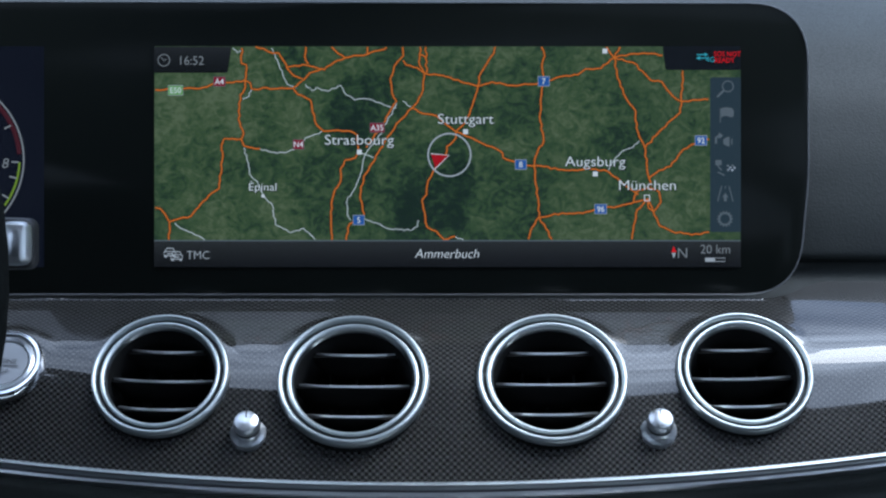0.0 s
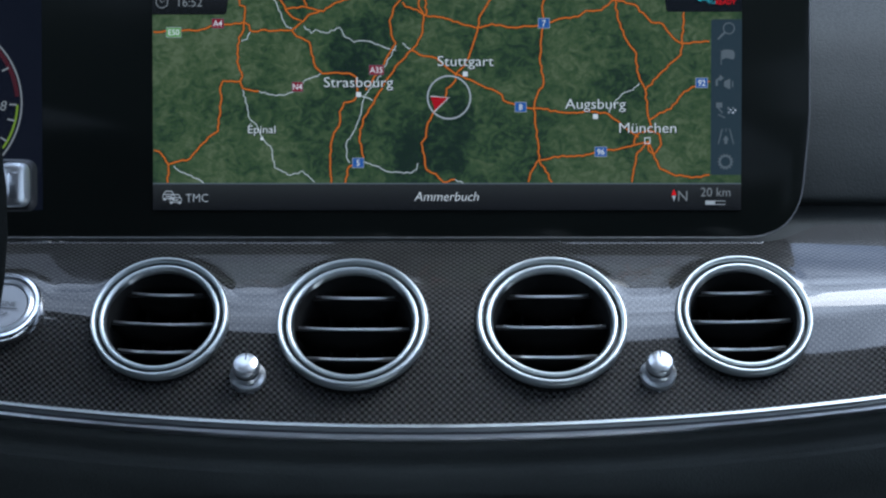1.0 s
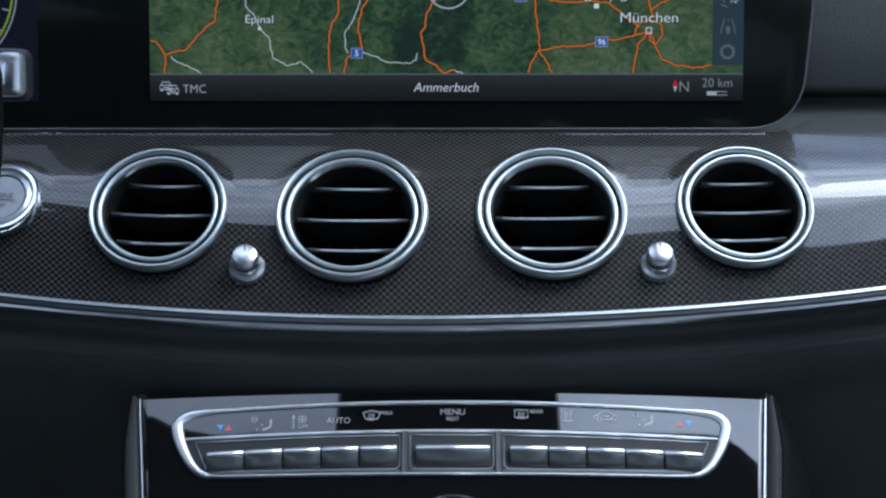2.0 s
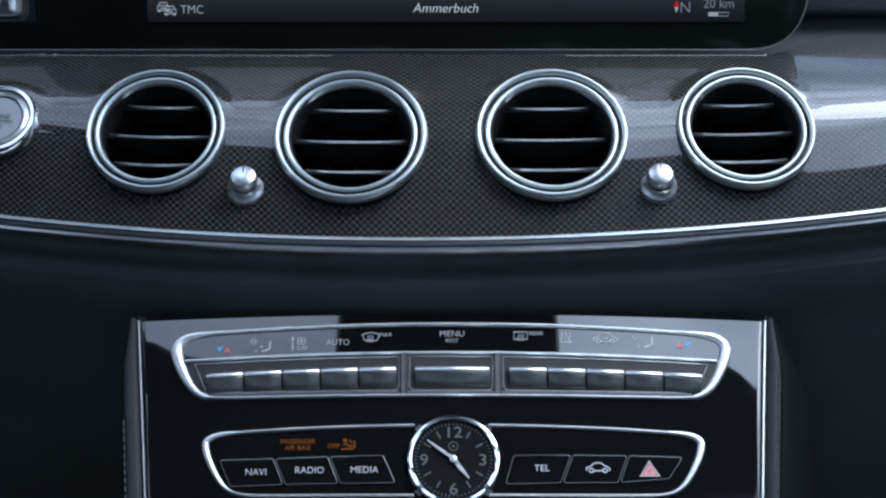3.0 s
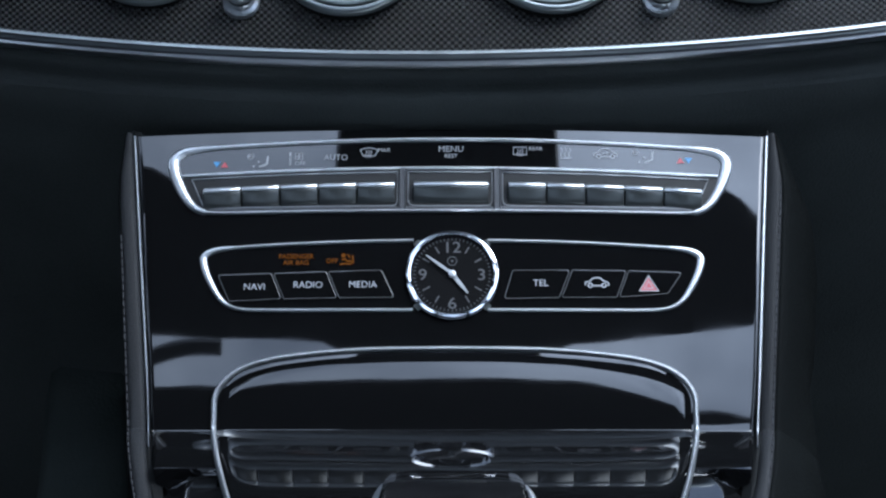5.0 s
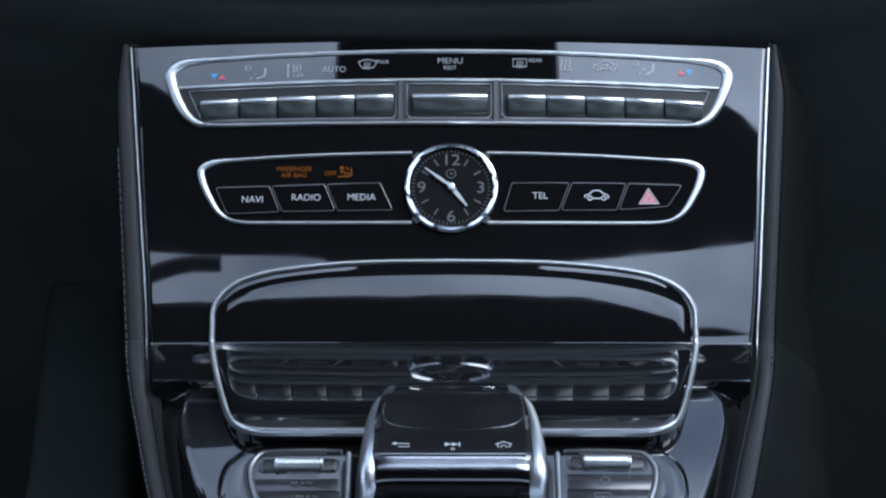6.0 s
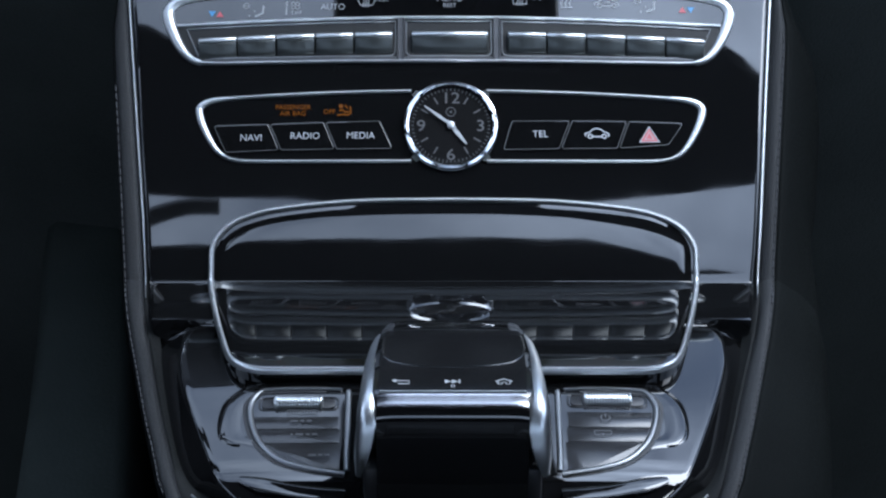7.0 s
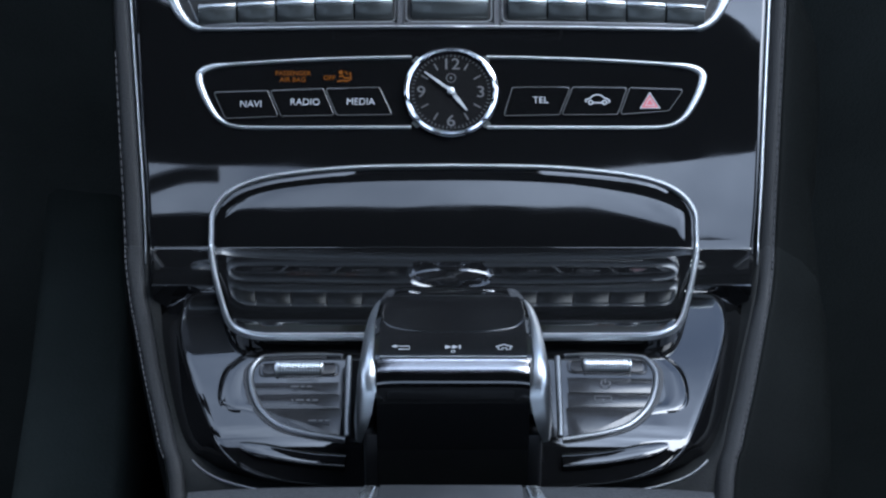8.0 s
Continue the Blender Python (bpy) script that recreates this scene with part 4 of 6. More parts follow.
# ---- air vents ----
def air_vent(spot, r):
    k = r / 0.0372
    v = thing("air_vent", "round air vent with a silver double ring and three slats", "air vent", spot.o, group="round vents in the carbon trim")
    up = spot.n
    outer = smooth_line([(0.0371, -0.0018), (0.0373, 0.0004), (0.0369, 0.0021), (0.0360, 0.0030), (0.0350, 0.0027), (0.0341, 0.0014), (0.0336, -0.0008), (0.0334, -0.004)], 4)
    part("outer_ring", revolve([(a * k, h) for a, h in outer], spot.o, up, spot.u, 96), RING, v, "satin silver outer ring", angle=80)
    # black skirt under the ring, in place of the shadow round its foot
    part("shade_skirt", revolve([(0.0362 * k, -0.014), (0.0368 * k, -0.0017), (0.0360 * k, -0.0012)], spot.o, up, spot.u, 72), VOID, v, "black skirt in place of the shadow round the ring")
    part("ring_groove", revolve([(0.0332 * k, -0.0012), (0.0322 * k, -0.0014)], spot.o, up, spot.u, 72), BLACK, v)
    inner = smooth_line([(0.0325, -0.004), (0.0325, 0.0006), (0.0320, 0.0018), (0.0312, 0.0021), (0.0303, 0.0016), (0.0295, 0.0004), (0.0290, -0.0015)], 4)
    part("inner_ring", revolve([(a * k, h) for a, h in inner], spot.o, up, spot.u, 96), RING, v, "satin silver inner ring", angle=80)
    part("barrel", revolve([(0.0294 * k, -0.0012), (0.0285 * k, -0.012), (0.0275 * k, -0.045), (0.0, -0.046)], spot.o, up, spot.u, 48), VOID, v, "black vent barrel")
    for off in (0.0196, 0.0014, -0.0158):
        off = off * k - 0.0002
        half = math.sqrt(max(1e-6, (0.0283 * k) ** 2 - off ** 2)) - 0.0012
        pts = [(half * (2 * i / 12 - 1)) for i in range(13)]
        bow = [0.0034 * (1 - (p / half) ** 2) for p in pts]
        front = [spot(p, off - b * 1.2 + 0.0010, -0.0080 + b * 1.6) for p, b in zip(pts, bow)]
        blade = sweep([q - up * 0.010 for q in front], [spot.v] * 13, [(-0.010, -0.0008), (0.0095, -0.0009), (0.0095, 0.0009), (-0.010, 0.0008)])
        slat = part("slat", blade, VOID, v)
        part("slat_edge", sweep(front, [spot.v] * 13, [(-0.0010, -0.0005), (0.0003, -0.0006), (0.0008, 0.0), (0.0003, 0.0005), (-0.0010, 0.0005)]), CREST, slat, "silver slat edge")
    for x in (-0.013, 0.0, 0.013):
        part("rear_vane", join(sweep([spot(x * k, -0.026 * k, -0.03), spot(x * k, 0.026 * k, -0.03)], [up] * 2, [(-0.0006, -0.008), (0.0006, -0.008), (0.0006, 0.008), (-0.0006, 0.008)])), VOID, v)
    return v


for spot, r in VENT_SPOTS:
    air_vent(spot, r)


def knob(x, q):
    o = trim_at(x, q, 0.0)
    n = Vector((0, -cd(56), sd(56)))
    s = Spot(o, n)
    k = thing("vent_knob", "small turned silver vent knob on the carbon trim", "knob", o, group="vent knobs")
    part("collar", revolve([(0.0084, -0.003), (0.0084, 0.0008), (0.0078, 0.0016), (0.0068, 0.0024), (0.0062, 0.0034), (0.0058, 0.0046)], o, n, s.u, 40), SATIN, k, "silver collar")
    part("stem", revolve([(0.0058, 0.0042), (0.0056, 0.0062), (0.0060, 0.0066), (0.0062, 0.0068)], o, n, s.u, 32), KEY_SILVER, k)
    part("head", revolve([(0.0058, 0.0064), (0.0061, 0.0070), (0.0060, 0.0096), (0.0054, 0.0112), (0.0038, 0.0122), (0.0, 0.0126)], o, n, s.u, 40), SATIN, k, "satin silver knob head")
    part("notch", sweep([s(0, 0.001, 0.0125), s(0, 0.0048, 0.0117)], [n] * 2, [(-0.0004, -0.001), (0.0004, -0.001), (0.0004, 0.0003), (-0.0004, 0.0003)]), DARK_METAL, k)


knob(-0.0953, 0.795)
knob(0.0955, 0.799)

# start button, half in view
start = thing("start_button", "round silver engine start button in the carbon trim", "button", BUTTON_SPOT.o)
B_ = BUTTON_SPOT
part("outer_ring", revolve([(0.0188, -0.003), (0.0188, 0.0015), (0.0178, 0.0030), (0.0163, 0.0028), (0.0156, 0.0010), (0.0156, -0.002)], B_.o, B_.n, B_.u, 56), CHROME, start, "chrome outer ring")
part("inner_ring", revolve([(0.0150, -0.002), (0.0150, 0.0022), (0.0138, 0.0032), (0.0126, 0.0024), (0.0124, 0.0)], B_.o, B_.n, B_.u, 56), SATIN, start)
part("cap", revolve([(0.0157, 0.0002), (0.0124, 0.0008), (0.0118, 0.0018), (0.0, 0.0024)], B_.o, B_.n, B_.u, 48), mat_plain("cap_grey", (0.16, 0.165, 0.17), 0.4, metal=0.7), start, "brushed grey cap")
part("button_word", join(lettering("ENGINE", 0.0026, B_, 0, -0.0004, 0.0027), lettering("STOP", 0.0022, B_, 0, -0.0058, 0.0027), quad(B_, -0.008, 0.008, -0.0018, -0.0013, 0.0027)), BLACK, start)

# ---- console: lacquered skin, edge strips, leather flanks ----
console = thing("center_console", "glossy piano-black centre console with leather flanks", "console", SKIN(0, 0.08))
HALF_W = [(0.0, 0.1560), (0.005, 0.1556), (0.143, 0.1421), (CREASE + 0.005, 0.1396), (CREASE + 0.0375, 0.1342)] + smooth_line([(CREASE + 0.068, 0.1280), (CREASE + 0.088, 0.1230), (CREASE + 0.110, 0.1176), (CREASE + 0.130, 0.1120), (CREASE + 0.144, 0.1062), (CREASE + 0.154, 0.1000), (CREASE + 0.162, 0.0925), (CREASE + 0.168, 0.081), (CREASE + 0.172, 0.067), (CREASE + 0.174, 0.050)], 8)
EDGE_W = ((0.0, 0.1577), (0.143, 0.1436), (CREASE + 0.004, 0.1418), (CREASE + 0.030, 0.1368), (CREASE + 0.058, 0.1298), (CREASE + 0.078, 0.1248), (CREASE + 0.100, 0.1192), (CREASE + 0.120, 0.1136), (CREASE + 0.140, 0.1086), (CREASE + 0.174, 0.1010), (CREASE + 0.30, 0.0850))
# the raised plate on the deck: half its width by distance behind the crease
PLATE_FRONT = 0.0312
PLATE_W = smooth_line([(0.0312, 0.1075), (0.0317, 0.1120), (0.0326, 0.1165), (0.0350, 0.1200), (0.0402, 0.1216), (0.0480, 0.1214), (0.0600, 0.1203), (0.0840, 0.1143), (0.1145, 0.1046), (0.1390, 0.0960), (0.1480, 0.0918), (0.1570, 0.0850), (0.1630, 0.0765), (0.1670, 0.0660), (0.1700, 0.0480)], 8)


def half_w(w):
    return lerp(w, [a for a, _ in HALF_W], [b for _, b in HALF_W])


def plate_w(v):
    return lerp(v, [a for a, _ in PLATE_W], [b for _, b in PLATE_W])


EDGE_W = smooth_line(EDGE_W, 6)


def lie(w):
    """The lacquer lies a little to one side between its borders."""
    return lerp(w, (0.0, 0.06, 0.13, CREASE + 0.03, CREASE + 0.08), (0.0004, 0.0008, 0.0015, 0.0010, 0.0))


def sunk(w):
    """How far the border lies below the skin beside the deck."""
    return -0.0085 * soft((SKIN.behind(w) - 0.012) / 0.03)


def edge_w(w):
    return lerp(w, [a for a, _ in EDGE_W], [b for _, b in EDGE_W])


def skin_ws(w0, w1):
    ws = set(np.linspace(w0, w1, 40)) | {w for w in np.linspace(SKIN.w1, SKIN.w2, 9) if w0 < w < w1}
    return sorted(float(w) for w in ws)


def crown(u, v):
    """The plate falls off a little towards its sides; under the lid the panel is sunk."""
    if 0.0003 < v < 0.056 and abs(u) < 0.1085 - 0.21 * v:
        return -0.012
    d = max(0.0, abs(u) - 0.060)
    fall = 1.1 * d * d if d < 0.03 else 0.00099 + 0.066 * (d - 0.03)
    return -fall * min(1.0, max(0.0, (v - PLATE_FRONT) / 0.0012))


ws = sorted(set(skin_ws(0.0, CREASE + 0.174)) | {CREASE + 0.174 - 0.05 * k * k for k in np.linspace(0, 1, 24)[1:]} | {SKIN.deck(v) for v in (0.0300, 0.0308, 0.0312, 0.0314, 0.0316, 0.0319, 0.0323, 0.0328, 0.0335, 0.0345, 0.0358, 0.0375, 0.040, 0.043, 0.047)})
rows_s = []
for w in ws:
    v = SKIN.behind(w)
    drop = min(1.0, max(0.0, (v - PLATE_FRONT) / 0.0012))
    row = []
    for sg in (-1, 1):
        k = half_w(w + 0.010 * drop)
        p = plate_w(v) + sg * 0.0010 if v > PLATE_FRONT - 0.001 else k - 0.0020
        rim = [(k, -0.003 - 0.014 * drop), (k, -0.0005 - 0.0095 * drop), (k - 0.0006, -0.0002 - 0.0090 * drop), (p + (k - p) * 0.55, -0.0058 * drop), (p + 0.0006 * drop, -0.0020 * drop), (p, -0.0014 * drop), (p - 0.0004, -0.0007 * drop), (p - 0.0011, -0.0002 * drop), (p - 0.0022, 0.0)]
        flat_ = [(rim[-1][0] * t, 0.0) for t in np.linspace(0.98, 0.03, 22)]
        top = 0.0030 if w < 0.02 else 0.0
        side = [SKIN(sg * u + lie(w), w + (top + 0.0040 * (u / 0.156) ** 2) * max(0.0, 1 - w / 0.02), h + crown(u, v)) for u, h in rim + flat_]
        row += side if sg < 0 else side[::-1]
    rows_s.append(row)
rows_s.append([p - SKIN.basis(ws[-1])[1] * 0.006 + SKIN.basis(ws[-1])[0] * 0.001 for p in rows_s[-1]])
part("lacquered_panel", loft(rows_s), PIANO, console, "piano-black lacquered panel", angle=50)
# bright line round the panel's rear end
rear = [w for w in ws if w > CREASE + 0.150]
pts = [(-half_w(w) - 0.0006, w) for w in rear] + [(u, CREASE + 0.1762) for u in np.linspace(-0.05, 0.05, 9)] + [(half_w(w) + 0.0006, w) for w in reversed(rear)]
part("rear_line", rail(pts, SKIN, 0.0008, 0.0006, lift=-0.003), RIM_GREY, console, "thin bright line round the panel's end")
for s in (-1, 1):
    ws2 = skin_ws(0.0060, CREASE + 0.30)
    run = [float(w) for w in np.linspace(0.0066, CREASE + 0.012, 44)]
    part("edge_strip", rail([(s * edge_w(w) + lie(w), w) for w in run], SKIN, 0.0012 if s < 0 else 0.0017, 0.0013, lift=-0.001, widths=[lerp(w, (CREASE - 0.03, CREASE + 0.012), (1.0, 0.25)) for w in run]), CREST, console, "slim satin edge strip")
    bed = []
    for w in skin_ws(0.003, CREASE + 0.174):
        a, b = half_w(w + 0.010 * soft(SKIN.behind(w) / 0.03)), edge_w(w)
        low = sunk(w)
        bed.append([SKIN(s * (a - 0.0015) + lie(w), w, low - 0.0040), SKIN(s * (a * 0.5 + b * 0.5) + lie(w), w, low - 0.0022), SKIN(s * b + lie(w), w, low - 0.0008), SKIN(s * (b + 0.0012) + lie(w), w, low - 0.0012)])
    bed += [[SKIN(0, w, -0.012), SKIN(s * 0.06, w, -0.011), SKIN(s * edge_w(w), w, sunk(w) - 0.0008), SKIN(s * (edge_w(w) + 0.0012), w, sunk(w) - 0.0012)] for w in (CREASE + 0.180, CREASE + 0.30)]
    part("edge_bed", loft(bed), BED, console, "dull black bed beside the lacquer", angle=60)
    rows_b, rows_f = [], []
    for w in ws2:
        e = edge_w(w)
        out = lerp(w, (0.0, 0.05, 0.10, 0.117, 0.123, CREASE + 0.005, CREASE + 0.05, CREASE + 0.12, CREASE + 0.3), (0.0, 0.004, 0.0035, 0.001, 0.004, 0.009, 0.0145, 0.021, 0.03)) if s > 0 else 0.001
        grow = min(1.0, 0.35 + w / 0.05) * (0.85 if s < 0 else 1.0)
        lean = Vector((0, -cd(72), sd(72)))
        root = SKIN(s * e, w, sunk(w))
        rows_b.append([root + Vector((s * d * grow, 0, 0)) + lean * h for d, h in ((0.0010 + s * lie(w), -0.0012), (0.0018 + s * lie(w), 0.0006), (0.0032 + s * lie(w) * 0.7, 0.0014), (0.0060, 0.0017), (0.0078, 0.0014), (0.0084, 0.0004))])
        side = [(0.0083, 0.0002), (0.0090, 0.0008), (0.0108, 0.0002), (0.0135, -0.0022), (0.018 + out * 0.4, -0.009), (0.023 + out * 0.8, -0.021), (0.027 + out, -0.04), (0.030 + out, -0.10), (0.032 + out, -0.30)]
        if s < 0:
            side = [(0.0083, 0.0002), (0.0090, 0.0008), (0.0100, -0.002), (0.0108, -0.008), (0.0112, -0.02), (0.0116, -0.04), (0.012, -0.07), (0.0125, -0.15), (0.013, -0.30)]
        rows_f.append([root + Vector((s * d * grow, 0, 0)) + lean * h for d, h in side])
    part("border", loft(rows_b), BORDER, console, "grey leather border along the lacquer", angle=60)
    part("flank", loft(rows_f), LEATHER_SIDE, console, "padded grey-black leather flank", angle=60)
    for w in np.arange(0.034 if s > 0 else 0.060, CREASE + 0.150, 0.0042):
        line = [SKIN(s * (edge_w(x) + 0.0080), x, sunk(x) + 0.0014) for x in (w, w + 0.0015, w + 0.0029)]
        part("stitch", sweep(line, [SKIN.basis(w)[1]] * 3, dome(0.0007, 0.0005)), THREAD, console)

# ---- the driver's footwell beside the console ----
foot = thing("footwell_lining", "dark grey carpeted lining beside the pedals in the footwell", "footwell lining", (-0.20, 0.70, 0.0), kind="structure")
foot_rows = []
for y, z, x0, x1 in ((0.840, 0.432, -0.222, -0.178), (0.780, 0.415, -0.216, -0.170), (0.716, 0.402, -0.211, -0.162), (0.645, 0.396, -0.206, -0.154), (0.56, 0.390, -0.20, -0.146)):
    foot_rows.append([Vector(p) for p in ((x0 - 0.012, y, 0.002), (x0 - 0.006, y, z - 0.03), (x0, y, z - 0.006), (x0 + 0.006, y, z), (x1 - 0.006, y, z), (x1, y, z - 0.006), (x1 + 0.004, y, z - 0.04), (x1 + 0.004, y, 0.002))])
part("carpet", loft(foot_rows), mat_leather("footwell_carpet", (0.024, 0.029, 0.027), 0.95, cell=500.0, spec=0.1), foot, angle=60)

# ---- climate control ----
climate = thing("climate_control", "silver-framed climate control strip with toggle keys", "climate control", SKIN(0, 0.03))


def c_top(u):
    return 0.0086 + 0.0062 * (u / 0.133) ** 2


def c_mid(u):
    return 0.0239 + 0.0046 * (u / 0.131) ** 2


def c_bot(u):
    return 0.0466 + 0.0016 * (u / 0.125) ** 2


def widths_by_side(loop, u0, u1, w1):
    """Wider metal towards the ends."""
    return [1.0 + (w1 - 1.0) * min(1.0, max(0.0, (abs(u) - u0) / (u1 - u0))) for u, v in loop]


half_c = smooth_line([(0, 8.6), (40, 9.1), (80, 10.8), (112, 12.9), (127, 14.2), (134.5, 16.2), (138.2, 20.5), (137.4, 27), (133.6, 36), (129.0, 43.0), (123.5, 46.9), (116, 48.0), (90, 47.6), (50, 46.9), (0, 46.6)], 5)
half_c = [(u * MM * 0.986, v * MM) for u, v in half_c]
loop_c = half_c[:-1] + [(-u, v) for u, v in reversed(half_c)][:-1]
part("frame", rail(loop_c, SKIN, 0.0021, 0.0018, closed=True, widths=[w * (0.62 if v > c_mid(u) + 0.015 and abs(u) < 0.119 else 1.0) for w, (u, v) in zip(widths_by_side(loop_c, 0.116, 0.136, 2.5), loop_c)]), CREST, climate, "satin silver frame")
us = np.linspace(-0.1318, 0.1318, 41)
part("crossbar", rail([(u, c_mid(u)) for u in us], SKIN, 0.0017, 0.0014), CREST, climate, "silver bar over the keys")
low = [(u * 0.988, v - 0.0003) for u, v in half_c if v > c_mid(u) + 0.0006 and u > 0.001]
low = low + [(-u, v) for u, v in reversed(low)]
part("key_bed", poly(SKIN, [(u, c_mid(u) + 0.0004) for u in np.linspace(-0.132, 0.132, 31)] + low, 0.0004), GREY_PLASTIC, climate, "matt dark grey key recess")
for a, b in ((-0.1270, -0.0258), (-0.0206, 0.0206), (0.0258, 0.1270)):
    cut_l, cut_r = (0.0068 if a < -0.1 else 0.0), (0.0068 if b > 0.1 else 0.0)
    lip = round_poly([(u, c_mid(u) + 0.0022, 0.0) for u in np.linspace(a, b, 7)] + [(b - cut_r, c_bot(b) - 0.0026, 0.003)] + [(u, c_bot(u) - 0.0024, 0.0) for u in np.linspace(b - cut_r - 0.006, a + cut_l + 0.006, 7)] + [(a + cut_l, c_bot(a) - 0.0026, 0.003)])
    part("well_lip", rail(lip, SKIN, 0.0008, 0.0007, closed=True, lift=0.0004), RIM_GREY, climate, "thin grey lip round the keys")
for u in (-0.0232, 0.0232):
    part("divider", join(rail([(u - 0.0014, c_mid(u) + 0.001), (u - 0.0014, c_bot(u) - 0.001)], SKIN, 0.0011, 0.0022), rail([(u + 0.0014, c_mid(u) + 0.001), (u + 0.0014, c_bot(u) - 0.001)], SKIN, 0.0011, 0.0022), box_on(SKIN, u - 0.0012, u + 0.0012, c_mid(u), c_bot(u), 0.0, 0.0014)), DARK_METAL, climate)
part("lower_lip", rail([(u, c_bot(u) - 0.0014) for u in np.linspace(-0.118, 0.118, 31)], SKIN, 0.0022, 0.0012), DARK_METAL, climate)


def toggle(u0, u1, sec):
    """One lengthwise strip of a toggle key by its section (down the skin, off the skin), with drawn-in ends."""
    g = 0.00025
    verts, faces = [], []
    k = len(sec)
    for u, inset in ((u0 + g, 0.0008), (u0 + g + 0.0006, 0.0), ((u0 + u1) / 2, 0.0), (u1 - g - 0.0006, 0.0), (u1 - g, 0.0008)):
        for dv, h in sec:
            verts.append(SKIN(u, c_mid(u) + 0.0034 + dv, max(0.0003, h - inset * (h > 0.0006))))
    for i in range(4):
        for q in range(k - 1):
            faces.append((i * k + q, i * k + q + 1, (i + 1) * k + q + 1, (i + 1) * k + q))
    faces += [tuple(range(k)), tuple(4 * k + q for q in reversed(range(k)))]
    return verts, faces


KEY_FACE = [(0.0078, 0.0), (0.0078, 0.0046), (0.0086, 0.0047), (0.0100, 0.0042), (0.0125, 0.0030), (0.0142, 0.0019), (0.0150, 0.0009), (0.0151, 0.0)]
KEY_CREST = [(0.0042, 0.0), (0.0047, 0.0026), (0.0054, 0.0042), (0.0062, 0.0052), (0.0071, 0.0057), (0.0079, 0.0055), (0.0082, 0.0047), (0.0082, 0.0)]
for a, b, n in ((-0.1208, -0.0268, 5), (-0.0181, 0.0191, 1), (0.0283, 0.1235, 5)):
    for i in range(n):
        u0, u1 = a + (b - a) * i / n, a + (b - a) * (i + 1) / n
        key = part("toggle_key", toggle(u0, u1, KEY_FACE), KEY_SILVER, climate, "grey silvered toggle key", angle=60)
        part("key_crest", toggle(u0, u1, KEY_CREST), CREST, key, "bright silver crest", angle=60)


def mark(name, geo, material=None, parent=None):
    return part(name, geo, material or PRINT, parent or climate)


def down(u, v, s=1.0, lift=0.0):
    """A small sheet for a printed sign: x right, y down, in millimetres about a place on the skin."""
    class Sign:
        def __call__(self, x, y, h=0.0):
            return SKIN(u + x * MM * s, v + y * MM * s, 0.0004 + lift + h)

        def axes(self, x, y):
            return SKIN.axes(u, v)
    return Sign()


def word(text, u, v, cap, parent=None, material=None, h=0.0004, squeeze=1.0, bold=-0.006):
    return mark("printed_word", lettering(text, cap, SKIN, u, v + cap / 2, h, up=-1, squeeze=squeeze, bold=bold), material, parent)


def tri(u, v, s, up, material):
    k = -1 if up else 1
    return mark("temperature_arrow", poly(SKIN, [(u - s, v - k * s * 0.8), (u + s, v - k * s * 0.8), (u, v + k * s * 0.8)], 0.0004), material)


tri(-0.1150, 0.0222, 0.0019, False, PRINT_BLUE)
tri(-0.1112, 0.0222, 0.0019, True, PRINT_RED)
tri(0.1138, 0.0198, 0.0019, True, PRINT_RED)
tri(0.1178, 0.0200, 0.0019, False, PRINT_BLUE)
word("AUTO", -0.0564, 0.0182, 0.0031, squeeze=0.95)
word("MENU", 0.0005, 0.0136, 0.0032)
word("REST", 0.0005, 0.0174, 0.0021)


def air_sign(u, v):
    s = down(u, v, 1.15)
    mark("airflow_sign", join(ring_flat(s, -3.4, -2.2, 1.0, 1.4, 0, 16), quad(s, -4.6, -2.2, -2.4, -2.0, 0), poly(s, [(-2.6, 2.0), (-1.6, 2.0), (-2.1, 3.2)], 0), poly(s, [(-0.4, -0.3), (0.8, 0.3), (-0.2, 0.9)], 0), ribbon([(3.9, -2.4), (3.6, 1.2), (2.6, 1.8), (0.2, 2.6)], s, 0.9, 0)), PRINT)


air_sign(-0.0945, 0.0204)
air_sign(0.0958, 0.0180)
s = down(-0.0752, 0.0190)
mark("fan_sign", join(quad(s, -4.2, -3.2, -3.4, -1.4, 0), quad(s, -4.0, -3.4, -0.9, 3.6, 0), ring_flat(s, -0.4, -2.2, 0.7, 1.15, 0, 14), ring_flat(s, 1.6, -2.2, 0.7, 1.15, 0, 14), ring_flat(s, -0.4, -0.4, 0.7, 1.15, 0, 14), ring_flat(s, 1.6, -0.4, 0.7, 1.15, 0, 14)), PRINT)
word("OFF", -0.0740, 0.0214, 0.0021, material=PRINT)


def demist(u, v, text):
    s = down(u, v)
    arc = smooth_line([(-4.6, -1.6), (-1.5, -2.6), (1.0, -2.6), (4.2, -1.6)], 5)
    rim = arc + [(2.8, 1.6), (-3.2, 1.6)] if text == "MAX" else [(-3.8, -2.3), (2.8, -2.3), (2.8, 1.7), (-3.8, 1.7)]
    waves = [ribbon([(x, -1.4), (x + 0.3, -0.3), (x - 0.2, 0.8), (x, 2.6)], s, 0.38, 0) for x in (-1.7, -0.5, 0.7)]
    mark("demist_sign", join(ribbon(rim, s, 0.5, 0, True), *waves))
    word(text, u + 0.0072, v - 0.0016, 0.0020, bold=0.0)


